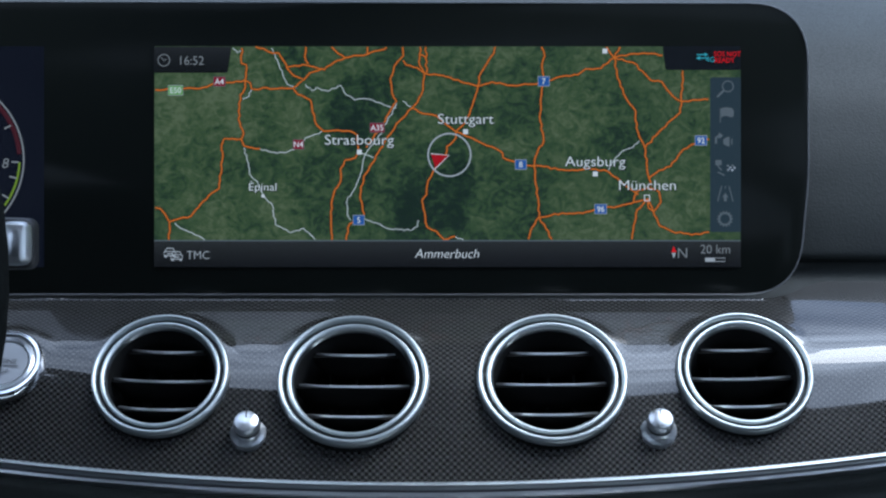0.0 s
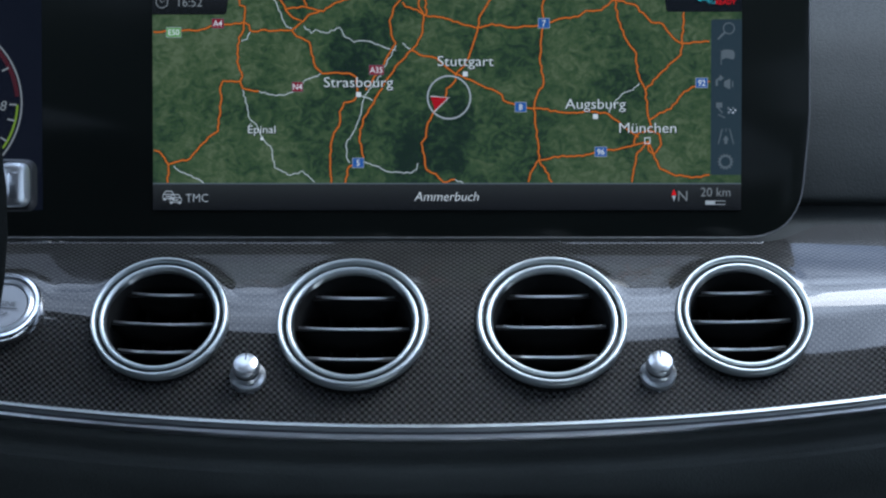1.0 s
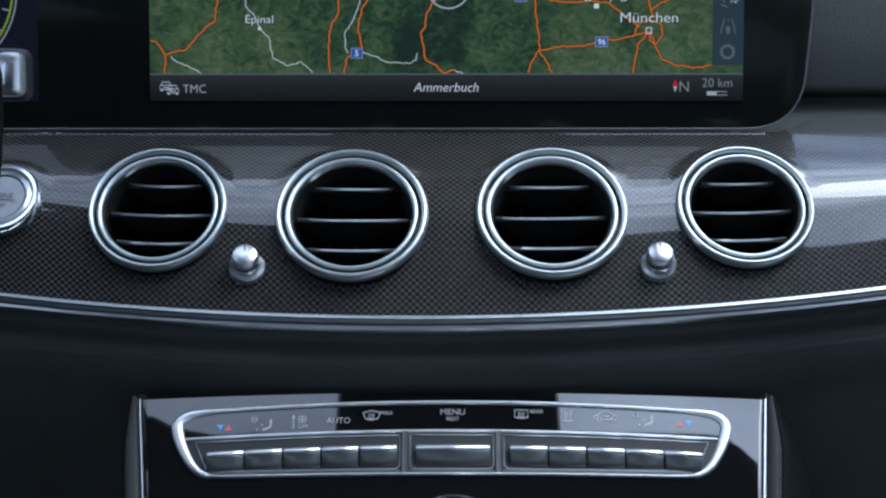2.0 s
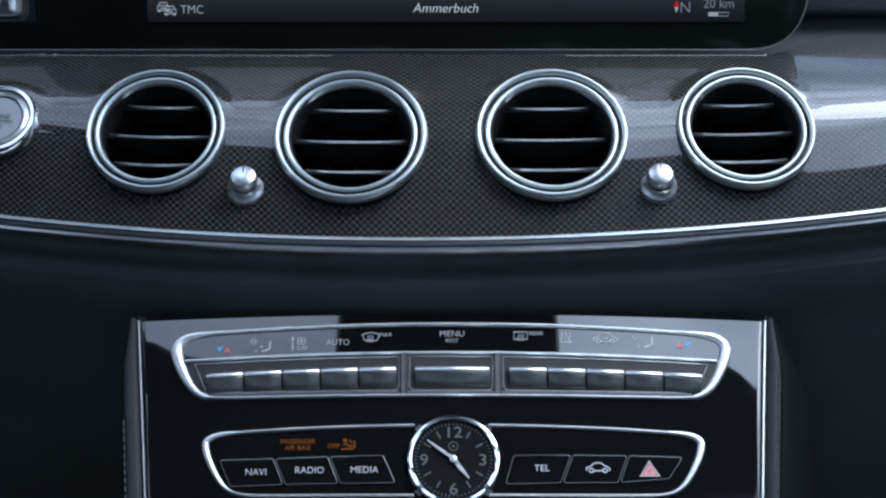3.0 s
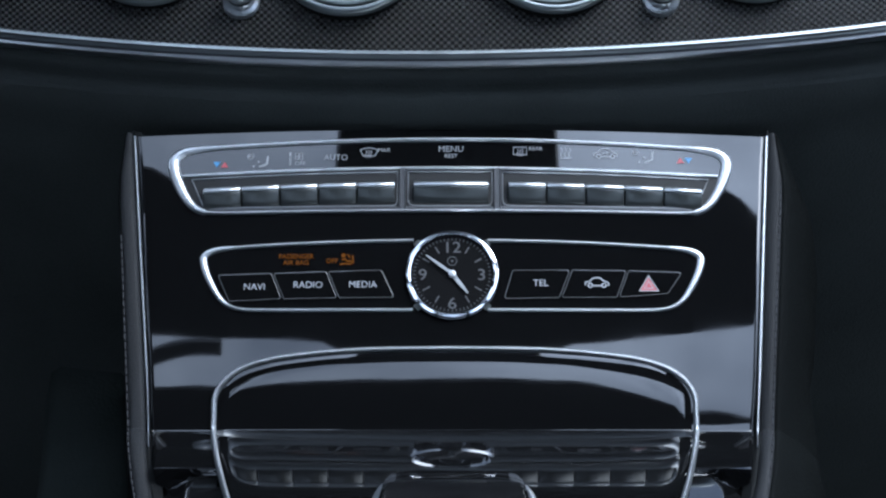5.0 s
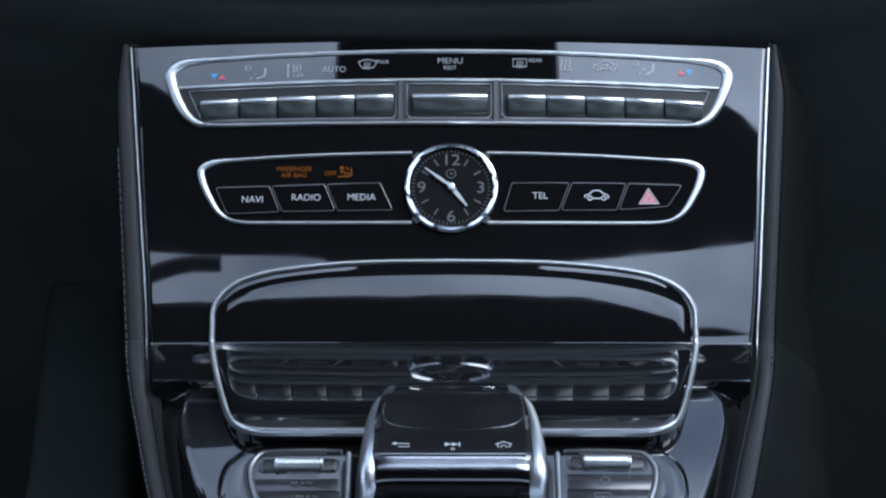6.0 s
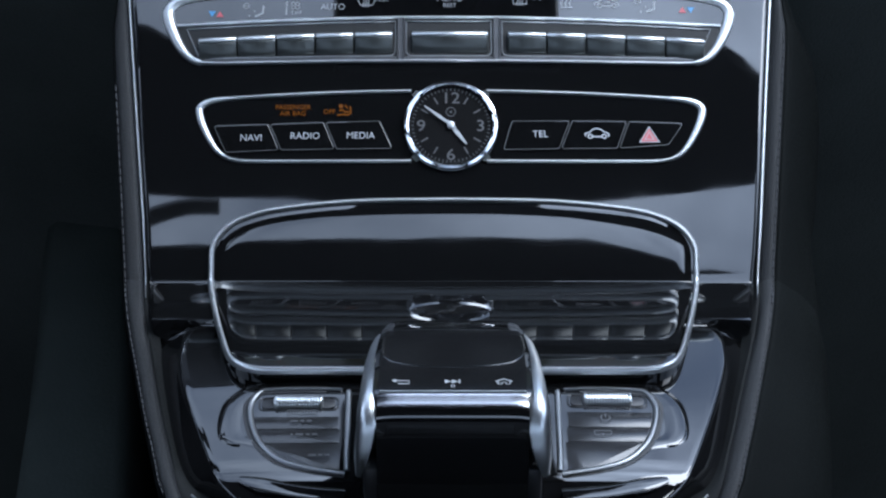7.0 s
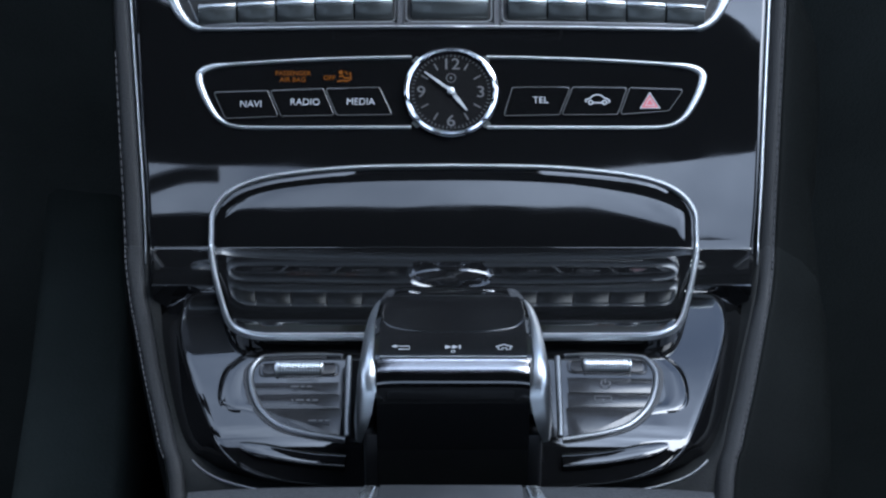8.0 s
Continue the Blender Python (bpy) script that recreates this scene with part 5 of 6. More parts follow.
demist(-0.0398, 0.0158, "MAX")
demist(0.0352, 0.0150, "REAR")
s = down(0.0573, 0.0156)
mark("seat_heat_sign", join(*[ribbon([(x, -3.0), (x + 0.5, -1.0), (x - 0.3, 0.8), (x, 2.4)], s, 0.55, 0) for x in (-2.2, -0.2, 1.8)], ribbon([(-2.8, 3.0), (2.8, 3.0)], s, 0.6, 0)))


def car_sign(u, v, k, parent, material=None, lift=0.0):
    s = down(u, v, k, lift)
    body = smooth_line([(-5.4, 1.0), (-5.6, -0.4), (-3.6, -1.0), (-1.8, -2.6), (1.4, -2.7), (3.2, -1.2), (5.0, -0.6), (5.6, 0.6), (5.0, 1.2)], 4)
    mark("car_sign", join(ribbon(body, s, 0.6, 0), ring_flat(s, -3.3, 1.0, 0.7, 1.3, 0, 16), ring_flat(s, 3.3, 1.0, 0.7, 1.3, 0, 16), ribbon([(-2.0, 1.2), (2.0, 1.2)], s, 0.6, 0)), material, parent)
    return s


s = car_sign(0.0770, 0.0166, 1.05, climate, PRINT)
mark("air_arrow_sign", join(ribbon([(-1.6, -0.4), (0.8, -0.4)], s, 0.5, 0), poly(s, [(0.6, -1.1), (1.8, -0.4), (0.6, 0.3)], 0)), PRINT)

# ---- the clock and the audio keys ----
audio = thing("audio_key_strip", "silver-framed black strip of media and hazard keys", "key strip", SKIN(0, 0.08))


half_a = smooth_line([(0.0182, 0.0622), (0.045, 0.0628), (0.075, 0.0640), (0.104, 0.0659), (0.1150, 0.0672), (0.1203, 0.0698), (0.1212, 0.0735), (0.1188, 0.0810), (0.1135, 0.0905), (0.1085, 0.0953), (0.1020, 0.0975), (0.090, 0.0980), (0.055, 0.0979), (0.0182, 0.0978)], 6)
for sgn in (-1, 1):
    run = [(sgn * u * (0.984 if sgn < 0 else 1.0), v) for u, v in half_a]
    part("frame", rail(run, SKIN, 0.0016, 0.0014, widths=widths_by_side(run, 0.104, 0.121, 2.1)), CREST, audio, "slim silver frame")


def soft_key(corners, parent):
    o = round_poly([(u * MM, v * MM, 0.0012) for u, v in corners], 4)
    k = part("soft_key", slab(o, SKIN, -0.0005, 0.0007, 0.0003), PIANO, parent, "black lacquered key", smooth=False)
    # grey ribbon paints the light caught along the key's edges
    part("key_outline", ribbon(o, SKIN, 0.00028, 0.00095, True), LIT_EDGE, k)
    return k


LIT_EDGE = mat_plain("lit_edge_grey", (0.05, 0.052, 0.055), 0.5)
k1 = soft_key([(-112.0, 80.2), (-86.2, 79.4), (-80.9, 92.4), (-106.0, 93.6)], audio)
k2 = soft_key([(-85.2, 79.4), (-59.8, 78.4), (-54.3, 91.9), (-79.7, 92.4)], audio)
k3 = soft_key([(-58.8, 78.4), (-33.0, 77.8), (-26.8, 91.6), (-53.2, 91.9)], audio)
k4 = soft_key([(30.2, 77.8), (57.8, 77.6), (52.4, 91.7), (26.0, 92.2)], audio)
k5 = soft_key([(59.0, 77.6), (85.0, 77.9), (80.0, 91.5), (53.6, 91.7)], audio)
k6 = soft_key([(86.2, 77.9), (111.9, 78.8), (104.6, 89.6), (81.2, 91.5)], audio)
word("NAVI", -0.0941, 0.0862, 0.0033, k1, PRINT_DIM, h=0.0009, squeeze=0.97, bold=-0.003)
word("RADIO", -0.0684, 0.0852, 0.0033, k2, PRINT_DIM, h=0.0009, squeeze=0.97, bold=-0.003)
word("MEDIA", -0.042, 0.0850, 0.0033, k3, PRINT_DIM, h=0.0009, squeeze=0.97, bold=-0.003)
word("TEL", 0.0436, 0.0842, 0.0033, k4, PRINT_DIM, h=0.0009, squeeze=0.97, bold=-0.003)
car_sign(0.0707, 0.0845, 1.0, k5, PRINT_DIM, lift=0.0006)
hz = down(0.0955, 0.0850)
mark("hazard_triangle", join(ribbon([(0, -4.2), (4.6, 3.4), (-4.6, 3.4)], hz, 0.9, 0.0008, True), ribbon([(0, -1.6), (2.1, 2.1), (-2.1, 2.1)], hz, 0.8, 0.0008, True)), PRINT, k6)
mark("hazard_red", poly(hz, [(0, -3.6), (4.1, 3.1), (-4.1, 3.1)], 0.0006), PRINT_RED, k6)
lamp = part("airbag_lamp", lettering("PASSENGER", 0.0023, SKIN, -0.0745, 0.0716, 0.0004, up=-1, bold=0.008, squeeze=0.98), AMBER, audio, "amber warning words")
part("airbag_words", join(lettering("AIR BAG", 0.0023, SKIN, -0.0745, 0.0748, 0.0004, up=-1, bold=0.008), lettering("OFF", 0.0023, SKIN, -0.0571, 0.0739, 0.0004, up=-1, bold=0.008)), AMBER, audio, "amber warning words")
s = down(-0.0502, 0.0716)
part("airbag_sign", join(disc(s, -1.4, -1.6, 1.1, 0, 14), ribbon([(-2.2, 0.6), (-0.4, 0.2), (0.4, 1.4), (2.6, 1.2)], s, 0.9, 0), ribbon([(-3.2, 3.0), (-0.6, 2.6), (1.6, 2.9), (3.4, 2.0), (3.0, -1.6)], s, 0.8, 0), ribbon([(0.6, -2.2), (1.8, -0.4)], s, 0.7, 0)), AMBER, audio)

clock = thing("analog_clock", "round analogue clock with a chrome bezel and black dial", "clock", SKIN(0, 0.0802))
CL = Spot(SKIN(0.0010, 0.0800), SKIN.basis(0.08)[1], k=SIZE)
part("bezel", revolve([(0.0226, -0.002), (0.0226, 0.0012), (0.0221, 0.0026), (0.0211, 0.0031), (0.0202, 0.0025), (0.0198, 0.0012), (0.0197, -0.001)], CL.o, CL.n, CL.u, 80, k=SIZE), CHROME, clock, "polished chrome bezel")
part("dial", revolve([(0.0199, 0.0006), (0.0, 0.0006)], CL.o, CL.n, CL.u, 64, k=SIZE), mat_plain("dial_black", (0.003, 0.003, 0.0033), 0.5, spec=0.05), clock, "black dial")
PRINT_DIAL = mat_plain("dial_print", (0.042, 0.044, 0.047), 0.5, vary=0.03)
for i in range(60):
    a = radians(6 * i)
    r0, r1, w_ = (0.0176, 0.0190, 0.00018)
    part("minute_mark", ribbon([(r0 * math.sin(a), r0 * math.cos(a)), (r1 * math.sin(a), r1 * math.cos(a))], CL, w_ * 2, 0.0009), PRINT_DIAL, clock)
for i in range(12):
    if i % 3:
        a = radians(30 * i)
        part("hour_mark", ribbon([(0.0125 * math.sin(a), 0.0125 * math.cos(a)), (0.0164 * math.sin(a), 0.0164 * math.cos(a))], CL, 0.0007, 0.0009), PRINT_DIAL, clock)
for tx, hx, hy in (("12", 0, 0.0141), ("3", 0.0142, 0), ("6", 0, -0.0146), ("9", -0.0142, 0)):
    part("dial_number", lettering(tx, 0.0056, CL, hx, hy - 0.0028, 0.0009, squeeze=1.12, bold=0.004), PRINT_DIAL, clock)
part("dial_emblem", join(ring_flat(CL, 0, 0.0069, 0.0020, 0.0024, 0.0009), disc(CL, 0, 0.0069, 0.0006, 0.0009, 12)), PRINT_DIAL, clock)


def hand(ang, length, width, h):
    a = radians(ang)
    d, m = (math.sin(a), math.cos(a)), (math.cos(a), -math.sin(a))
    o = [(d[0] * r + m[0] * w, d[1] * r + m[1] * w) for r, w in ((-0.003, -width * 0.5), (length * 0.45, -width), (length, -width * 0.35), (length, width * 0.35), (length * 0.45, width), (-0.003, width * 0.5))]
    return slab(o, CL, h, h + 0.0004)


part("minute_hand", hand(-52.8, 0.0158, 0.00075, 0.0019), PRINT, clock, "silver-white minute hand")
part("hour_hand", hand(142, 0.0122, 0.0010, 0.0014), PRINT, clock, "silver-white hour hand")
part("hand_hub", revolve([(0.0017, 0.0009), (0.0017, 0.0024), (0.0, 0.0027)], CL.o, CL.n, CL.u, 24, k=SIZE), SATIN, clock)
for su, sv in ((-1, 1), (1, 1), (-1, -1), (1, -1)):
    part("bezel_clip", slab([(su * 0.0150, sv * 0.0172), (su * 0.0176, sv * 0.0146), (su * 0.0188, sv * 0.0158), (su * 0.0164, sv * 0.0182)], CL, -0.001, 0.0006), KEY_SILVER, clock)

# ---- stowage lid with its silver outline ----
lid = thing("stowage_lid", "closed piano-black stowage lid in a silver outline", "lid", SKIN(0, CREASE))
right_u = [(0.0, 0.1172), (0.045, 0.1180), (0.080, 0.1215), (0.097, 0.1257), (0.107, 0.1315), (0.1125, 0.1400), (0.1130, 0.150), (0.1123, CREASE + 0.004), (0.1078, CREASE + 0.026), (0.1028, CREASE + 0.046), (0.0985, CREASE + 0.060), (0.0935, CREASE + 0.0672), (0.085, CREASE + 0.0712), (0.070, CREASE + 0.0718), (0.0, CREASE + 0.0718)]
right_u = smooth_line(right_u, 6)
LID_X = 0.0022
loop_l = [(u + LID_X, w) for u, w in right_u[:-1] + [(-u, w) for u, w in reversed(right_u)][:-1]]
part("outline", rail(loop_l, LID, 0.0024, 0.0022, closed=True), CREST, lid, "satin silver outline")
ring_l = loop_l + loop_l[:1]
part("skirt", loft([[LID(u, w, 0.0) for u, w in ring_l], [LID(u, w, -0.006 - 0.2 * max(0.0, w - CREASE - 0.02)) for u, w in ring_l]]), PIANO, lid)


def lid_half(w):
    pairs = sorted((p[1], p[0]) for p in right_u)
    return lerp(w, [a for a, _ in pairs], [b for _, b in pairs]) - 0.0022


LID_TOP = [p for p in right_u if p[1] < 0.1395]


def ease(d, scale):
    return 1 - math.exp(-max(0.0, d) / scale)


def lid_rise(u, w, hw):
    """The cover: rolled at its upper edge, falling a little to the crease."""
    d = w - lerp(abs(u), [p[0] for p in LID_TOP], [p[1] for p in LID_TOP]) - 0.0012
    roll = 0.0017 + (abs(u) / 0.1) ** 3 * (0.001 if u < 0 else 0.004)
    end = ease(CREASE + 0.0706 - w, 0.006)
    return 0.0006 + 0.0008 * ease(d, roll) * ease(hw - abs(u), 0.0025) * end - 0.0135 * min(0.038, max(0.0, w - 0.1192))


rows_l = []
for w in sorted(set(skin_ws(0.1196, CREASE + 0.0700)) | {float(x) for x in np.linspace(0.1196, CREASE - 0.004, 60)}):
    hw = max(0.02, lid_half(w))
    rows_l.append([LID(hw * t + LID_X, w, lid_rise(hw * t, w, hw)) for t in np.sin(np.linspace(-math.pi / 2, math.pi / 2, 91))])
part("cover", loft(rows_l), PIANO, lid, "piano-black cover", angle=60)

# ---- touch controller over the deck ----
ctrl = thing("touch_controller", "arched touchpad controller in black lacquer with silver cheeks", "controller", FLAT(0, 0.12))


class Rest(Deck):
    """The controller's own sheet over the deck, a little off the middle."""

    def __call__(self, u, v, h=0.0):
        return FLAT(u * 0.965 + 0.0010, v, h)


REST = Rest(FLAT.o, FLAT.v, FLAT.n)
CTRL_LINE = smooth_line([(0.078, 0.0255), (0.081, 0.0318), (0.085, 0.0348), (0.092, 0.0372), (0.105, 0.0394), (0.125, 0.0406), (0.1385, 0.0408), (0.1420, 0.04075), (0.1431, 0.0405), (0.1440, 0.03995), (0.1452, 0.03909), (0.1464, 0.03823), (0.1476, 0.03738), (0.1486, 0.03655), (0.1496, 0.0353), (0.1506, 0.0330), (0.1514, 0.0295), (0.1520, 0.0240), (0.1525, 0.0130), (0.1528, -0.0140)], 8)


def ctrl_top(v):
    """Height of the arch over the deck, from its far tip (v 0.078) to the near foot."""
    return lerp(v, [p[0] for p in CTRL_LINE], [p[1] for p in CTRL_LINE])


def ctrl_half(v):
    return lerp(v, (0.078, 0.081, 0.086, 0.096, 0.115, 0.140, 0.146, 0.169), (0.0215, 0.0238, 0.0268, 0.0298, 0.0318, 0.0320, 0.0306, 0.0306))


vs = sorted({0.078 + 0.0650 * i / 44 for i in range(45)} | {p[0] for p in CTRL_LINE if p[0] > 0.1420})
pad_rows = []
for v in vs:
    a, t = ctrl_half(v), ctrl_top(v)
    pad_rows.append([REST(a * x, v, t - 0.0009 * abs(x) ** 10) for x in np.linspace(-1, 1, 21)])
part("shell", loft(pad_rows), PIANO, ctrl, "black lacquered shell", angle=50)
column = [v for v in vs if v < 0.149]
part("column", loft([[REST(-ctrl_half(v) * 0.97, v, ctrl_top(v) - 0.002), REST(-ctrl_half(v) * 0.97, v, -0.030)] for v in column] + [[REST(ctrl_half(v) * 0.97, v, ctrl_top(v) - 0.002), REST(ctrl_half(v) * 0.97, v, -0.030)] for v in reversed(column)]), PIANO, ctrl)
pv = [v for v in vs if 0.098 < v < 0.1426]
part("touch_face", loft([[REST((ctrl_half(v) - 0.0022) * x, v, ctrl_top(v) + 0.0005 - 0.0002 * math.exp(-((v - 0.116) / 0.012) ** 2) * (1 - x ** 4)) for x in np.linspace(-1, 1, 21)] for v in pv]), mat_plain("touch_black", (0.006, 0.006, 0.0065), 0.2, spec=0.14), ctrl, "satin black touch face", angle=60)
bv = [0.1438 + 0.0050 * i / 14 for i in range(15)]
part("front_band", loft([[REST((ctrl_half(v) - 0.0006) * x, v, ctrl_top(v) + 0.0003 - 0.0008 * abs(x) ** 12) for x in np.linspace(-1, 1, 25)] for v in bv]), mat_plain("dark_chrome", (0.42, 0.42, 0.44), 0.14, metal=1.0, vary=0.04), ctrl, "dark chrome band under the touch face", angle=60)
part("face_line", sweep([REST((ctrl_half(0.1430) - 0.002) * x, 0.1430, ctrl_top(0.1430) + 0.0004) for x in np.linspace(-1, 1, 9)], [FLAT.n] * 9, dome(0.0006, 0.0004)), SATIN, ctrl, "fine silver line")

lip = smooth_line([(-0.0285, 0.1060), (-0.0292, 0.1130), (-0.0275, 0.1200), (-0.0200, 0.1248), (0.0, 0.1268), (0.0200, 0.1248), (0.0275, 0.1200), (0.0292, 0.1130), (0.0285, 0.1060)], 6)
part("face_lip", sweep([REST(u, v, ctrl_top(v) + 0.0004) for u, v in lip], [FLAT.n] * len(lip), dome(0.0012, 0.0003)), PIANO, ctrl, "soft lip round the finger hollow", angle=60)


def face_sign(u, v):
    class Sign:
        def __call__(self, x, y, h=0.0):
            w = v + y * MM
            return REST(u + x * MM, w, ctrl_top(w) + 0.0008 + h)

        def axes(self, x, y):
            return FLAT.u, FLAT.v, FLAT.n
    return Sign()


FACE_V = 0.1374
s = face_sign(-0.0205, FACE_V)
part("sign_back", join(ribbon([(-3.2, -0.5), (3.0, -0.5), (3.0, 1.5), (-1.4, 1.5)], s, 0.55, 0), poly(s, [(-4.2, -0.5), (-2.2, -1.6), (-2.2, 0.6)], 0)), PRINT, ctrl)
s = face_sign(0.0, FACE_V)
part("sign_skip", join(poly(s, [(-3.2, -1.3), (-0.4, 0.0), (-3.2, 1.3)], 0), poly(s, [(-0.4, -1.3), (2.4, 0.0), (-0.4, 1.3)], 0), quad(s, 2.4, 3.0, -1.4, 1.4, 0), ring_flat(s, 0, 3.0, 0.5, 0.9, 0, 12)), PRINT, ctrl)
s = face_sign(0.0205, FACE_V)
part("sign_home", join(ribbon([(-3.4, 0.0), (0, -1.7), (3.4, 0.0)], s, 0.6, 0), ribbon([(-2.4, 0.0), (-2.4, 1.7), (-0.8, 1.7), (-0.8, 0.5), (0.8, 0.5), (0.8, 1.7), (2.4, 1.7), (2.4, 0.0)], s, 0.5, 0)), PRINT, ctrl)
for s in (-1, 1):
    cheek, cups, sc = [], [], []
    line = smooth_line([(0.0790, 0.0215, 0.0215, 0.35), (0.084, 0.0272, 0.0272, 0.5), (0.095, 0.0315, 0.0315, 0.62), (0.116, 0.0338, 0.0352, 0.75), (0.136, 0.0346, 0.0362, 0.9), (0.1455, 0.0354, 0.0330, 1.0), (0.1500, 0.0366, 0.0240, 0.95), (0.1517, 0.0374, 0.0160, 0.80), (0.1513, 0.0382, 0.0075, 0.40)], 8)
    for v, u, h, k in line:
        cheek.append(REST(s * u, v, h))
        cups.append((FLAT.n * 0.75 + Vector((s, 0, 0)) * 0.66).normalized())
        sc.append((k, k))
    part("cheek", sweep(cheek, cups, [(-0.0048, -0.003), (-0.0044, 0.0006), (-0.0024, 0.0021), (0.0, 0.0025), (0.0020, 0.0018), (0.0036, 0.0002), (0.0042, -0.004)], scale=sc), SATIN, ctrl, "polished silver cheek", angle=60)
    web = [[REST(s * (u - 0.001), v, h - 0.001), REST(s * (u + 0.0015), v * 0.6 + 0.4 * 0.13, -0.012)] for v, u, h, k in line if v < 0.1495]
    part("cheek_foot", box_on(REST, min(s * 0.0290, s * 0.0362), max(s * 0.0290, s * 0.0362), 0.1380, 0.1524, -0.030, 0.0100, 0.0012, 0.002), BLACK, ctrl)
    part("cheek_web", loft(web), BLACK, ctrl)


# ---- control pads beside the controller ----
PAD_X = 0.0015


def control_pad(s):
    side = "with a volume roller" if s > 0 else "with a drive-mode roller"
    pad = thing("control_pad", f"black lacquered control pad {side} and ringed in silver", "control pad", DECK(s * 0.065, 0.11), group="control pads beside the controller")
    arc = smooth_line([(0.0470, 0.0858), (0.0490, 0.0852), (0.0630, 0.0850), (0.0770, 0.0856), (0.0815, 0.0870), (0.0843, 0.0920), (0.0849, 0.0985), (0.0832, 0.1090), (0.0790, 0.1210), (0.0703, 0.1325), (0.0590, 0.1382), (0.0432, 0.1421)], 6)
    o = [(s * u + PAD_X, v) for u, v in arc]
    edge = sorted((v, u) for u, v in arc if v > 0.0945)

    def inner(v):
        return lerp(v, [p[0] for p in edge], [p[1] for p in edge]) - 0.0014

    # the pad's raised frame, its edge bevelled
    rim_o = smooth_line([(0.0440, 0.0800), (0.0640, 0.0795), (0.0790, 0.0806), (0.0880, 0.0846), (0.0925, 0.0905), (0.0945, 0.0980), (0.0948, 0.1080), (0.0935, 0.1160), (0.0900, 0.1202), (0.0840, 0.1222), (0.0780, 0.1245)], 6)
    tops, feet, base_ = [], [], []
    for i, (u, v) in enumerate(rim_o):
        a, b = rim_o[max(0, i - 1)], rim_o[min(len(rim_o) - 1, i + 1)]
        du, dv = b[0] - a[0], b[1] - a[1]
        n = math.hypot(du, dv)
        k = lerp(i / len(rim_o), (0.0, 0.25, 0.45, 0.80, 1.0), (0.3, 0.6, 1.0, 0.9, 0.2))
        out = (dv / n * 0.0030 * k, -du / n * 0.0030 * k)
        tops.append((u, v, k)), feet.append((u + out[0], v + out[1]))
    frame_rows = []
    for (u, v, k), (fu, fv) in zip(tops, feet):
        cu, cv = 0.060 + (u - 0.060) * 0.80, 0.106 + (v - 0.106) * 0.80
        line = [(fu, fv, -0.0003), (fu * 0.95 + u * 0.05, fv * 0.95 + v * 0.05, 0.0), (u * 0.9 + fu * 0.1, v * 0.9 + fv * 0.1, 0.00045 * k), (u * 0.97 + cu * 0.03, v * 0.97 + cv * 0.03, 0.0005 * k), (u * 0.5 + cu * 0.5, v * 0.5 + cv * 0.5, 0.0005 * k), (cu, cv, 0.0002)]
        frame_rows.append([DECK(s * a + PAD_X, b, h) for a, b, h in line])
    part("surround", loft(frame_rows), PIANO, pad, "raised lacquered frame with a bevelled edge", angle=60)
    part("gap", ribbon([(s * 0.0008 + u, v) for u, v in o[8:]], DECK, 0.0044, 0.0003), BLACK, pad)
    part("ring", sweep([DECK(u, v, 0.0) for u, v in o], [DECK.n] * len(o), dome(0.0028, 0.0013), scale=[(lerp(i / len(o), (0, 0.28, 0.45, 1.0), (0.45, 0.5, 1.0, 1.0)), 1.0) for i in range(len(o))]), PAD_RING, pad, "satin grey metal ring")
    part("bar", rail([(s * 0.0442 + PAD_X, 0.0862), (s * 0.0430 + PAD_X, 0.1300), (s * 0.0424 + PAD_X, 0.1400)], DECK, 0.0026, 0.0012), PAD_RING, pad, "slim grey metal bar")
    bands = ((0.1042, 0.1125, 0.0475), (0.1129, 0.1220, 0.0465), (0.1224, 0.1395, 0.0455)) if s < 0 else ((0.1008, 0.1111, 0.0475), (0.1115, 0.1209, 0.0467), (0.1213, 0.1395, 0.0457))
    for k, (v0, v1, ua) in enumerate(bands):
        run = [(s * inner(v) + PAD_X, v, 0.0002) for v in np.linspace(v0, v1, 7)]
        ub = inner((v0 + v1) / 2)
        key = part("pad_key", slab(round_poly([(s * ua + PAD_X, v0, 0.0005)] + run + [(s * ua + PAD_X, v1, 0.0005)], 3), DECK, -0.0004, 0.0005, 0.0002), KEY_BLACK, pad, "satin black key")
        cx = s * (ua + ub - (0.004 if k < 2 else 0.008)) / 2 + PAD_X
        vm = (v0 + v1) / 2

        class Sign:
            def __call__(self, x, y, h=0.0):
                return DECK(cx + x * MM, vm + y * MM, 0.0015 + h)

            def axes(self, x, y):
                return DECK.u, DECK.v, DECK.n
        g = Sign()
        if s > 0 and k == 0:
            part("power_sign", join(ring_flat(g, 0, 0, 1.7, 2.2, 0, 20, -60, 240), quad(g, -0.3, 0.3, -2.6, -0.2, 0)), PRINT_DIAL, key)
        elif s > 0 and k == 1:
            part("seat_sign", join(ribbon([(-1.0, 1.2), (-3.4, 1.2), (-3.4, -1.4), (3.4, -1.4), (3.4, 1.2), (1.0, 1.2)], g, 0.5, 0), poly(g, [(-0.9, 0.6), (0.9, 0.6), (0, 2.2)], 0)), PRINT_DIAL, key)
        elif s < 0 and k in (0, 1, 2):
            part("key_sign", join(*[quad(g, a, b, -0.55, 0.45, 0) for a, b in (((-5.4, -4.6), (-3.6, -0.4), (0.6, 2.2), (3.2, 5.4)) if k == 1 else ((-4.4, -1.2), (-0.4, 1.4), (2.2, 4.4)))]), PRINT_DIAL, key)
    ru, rv = s * 0.0647 + PAD_X, (0.0930 if s > 0 else 0.0950)
    rc = DECK(ru, rv, 0.0006)
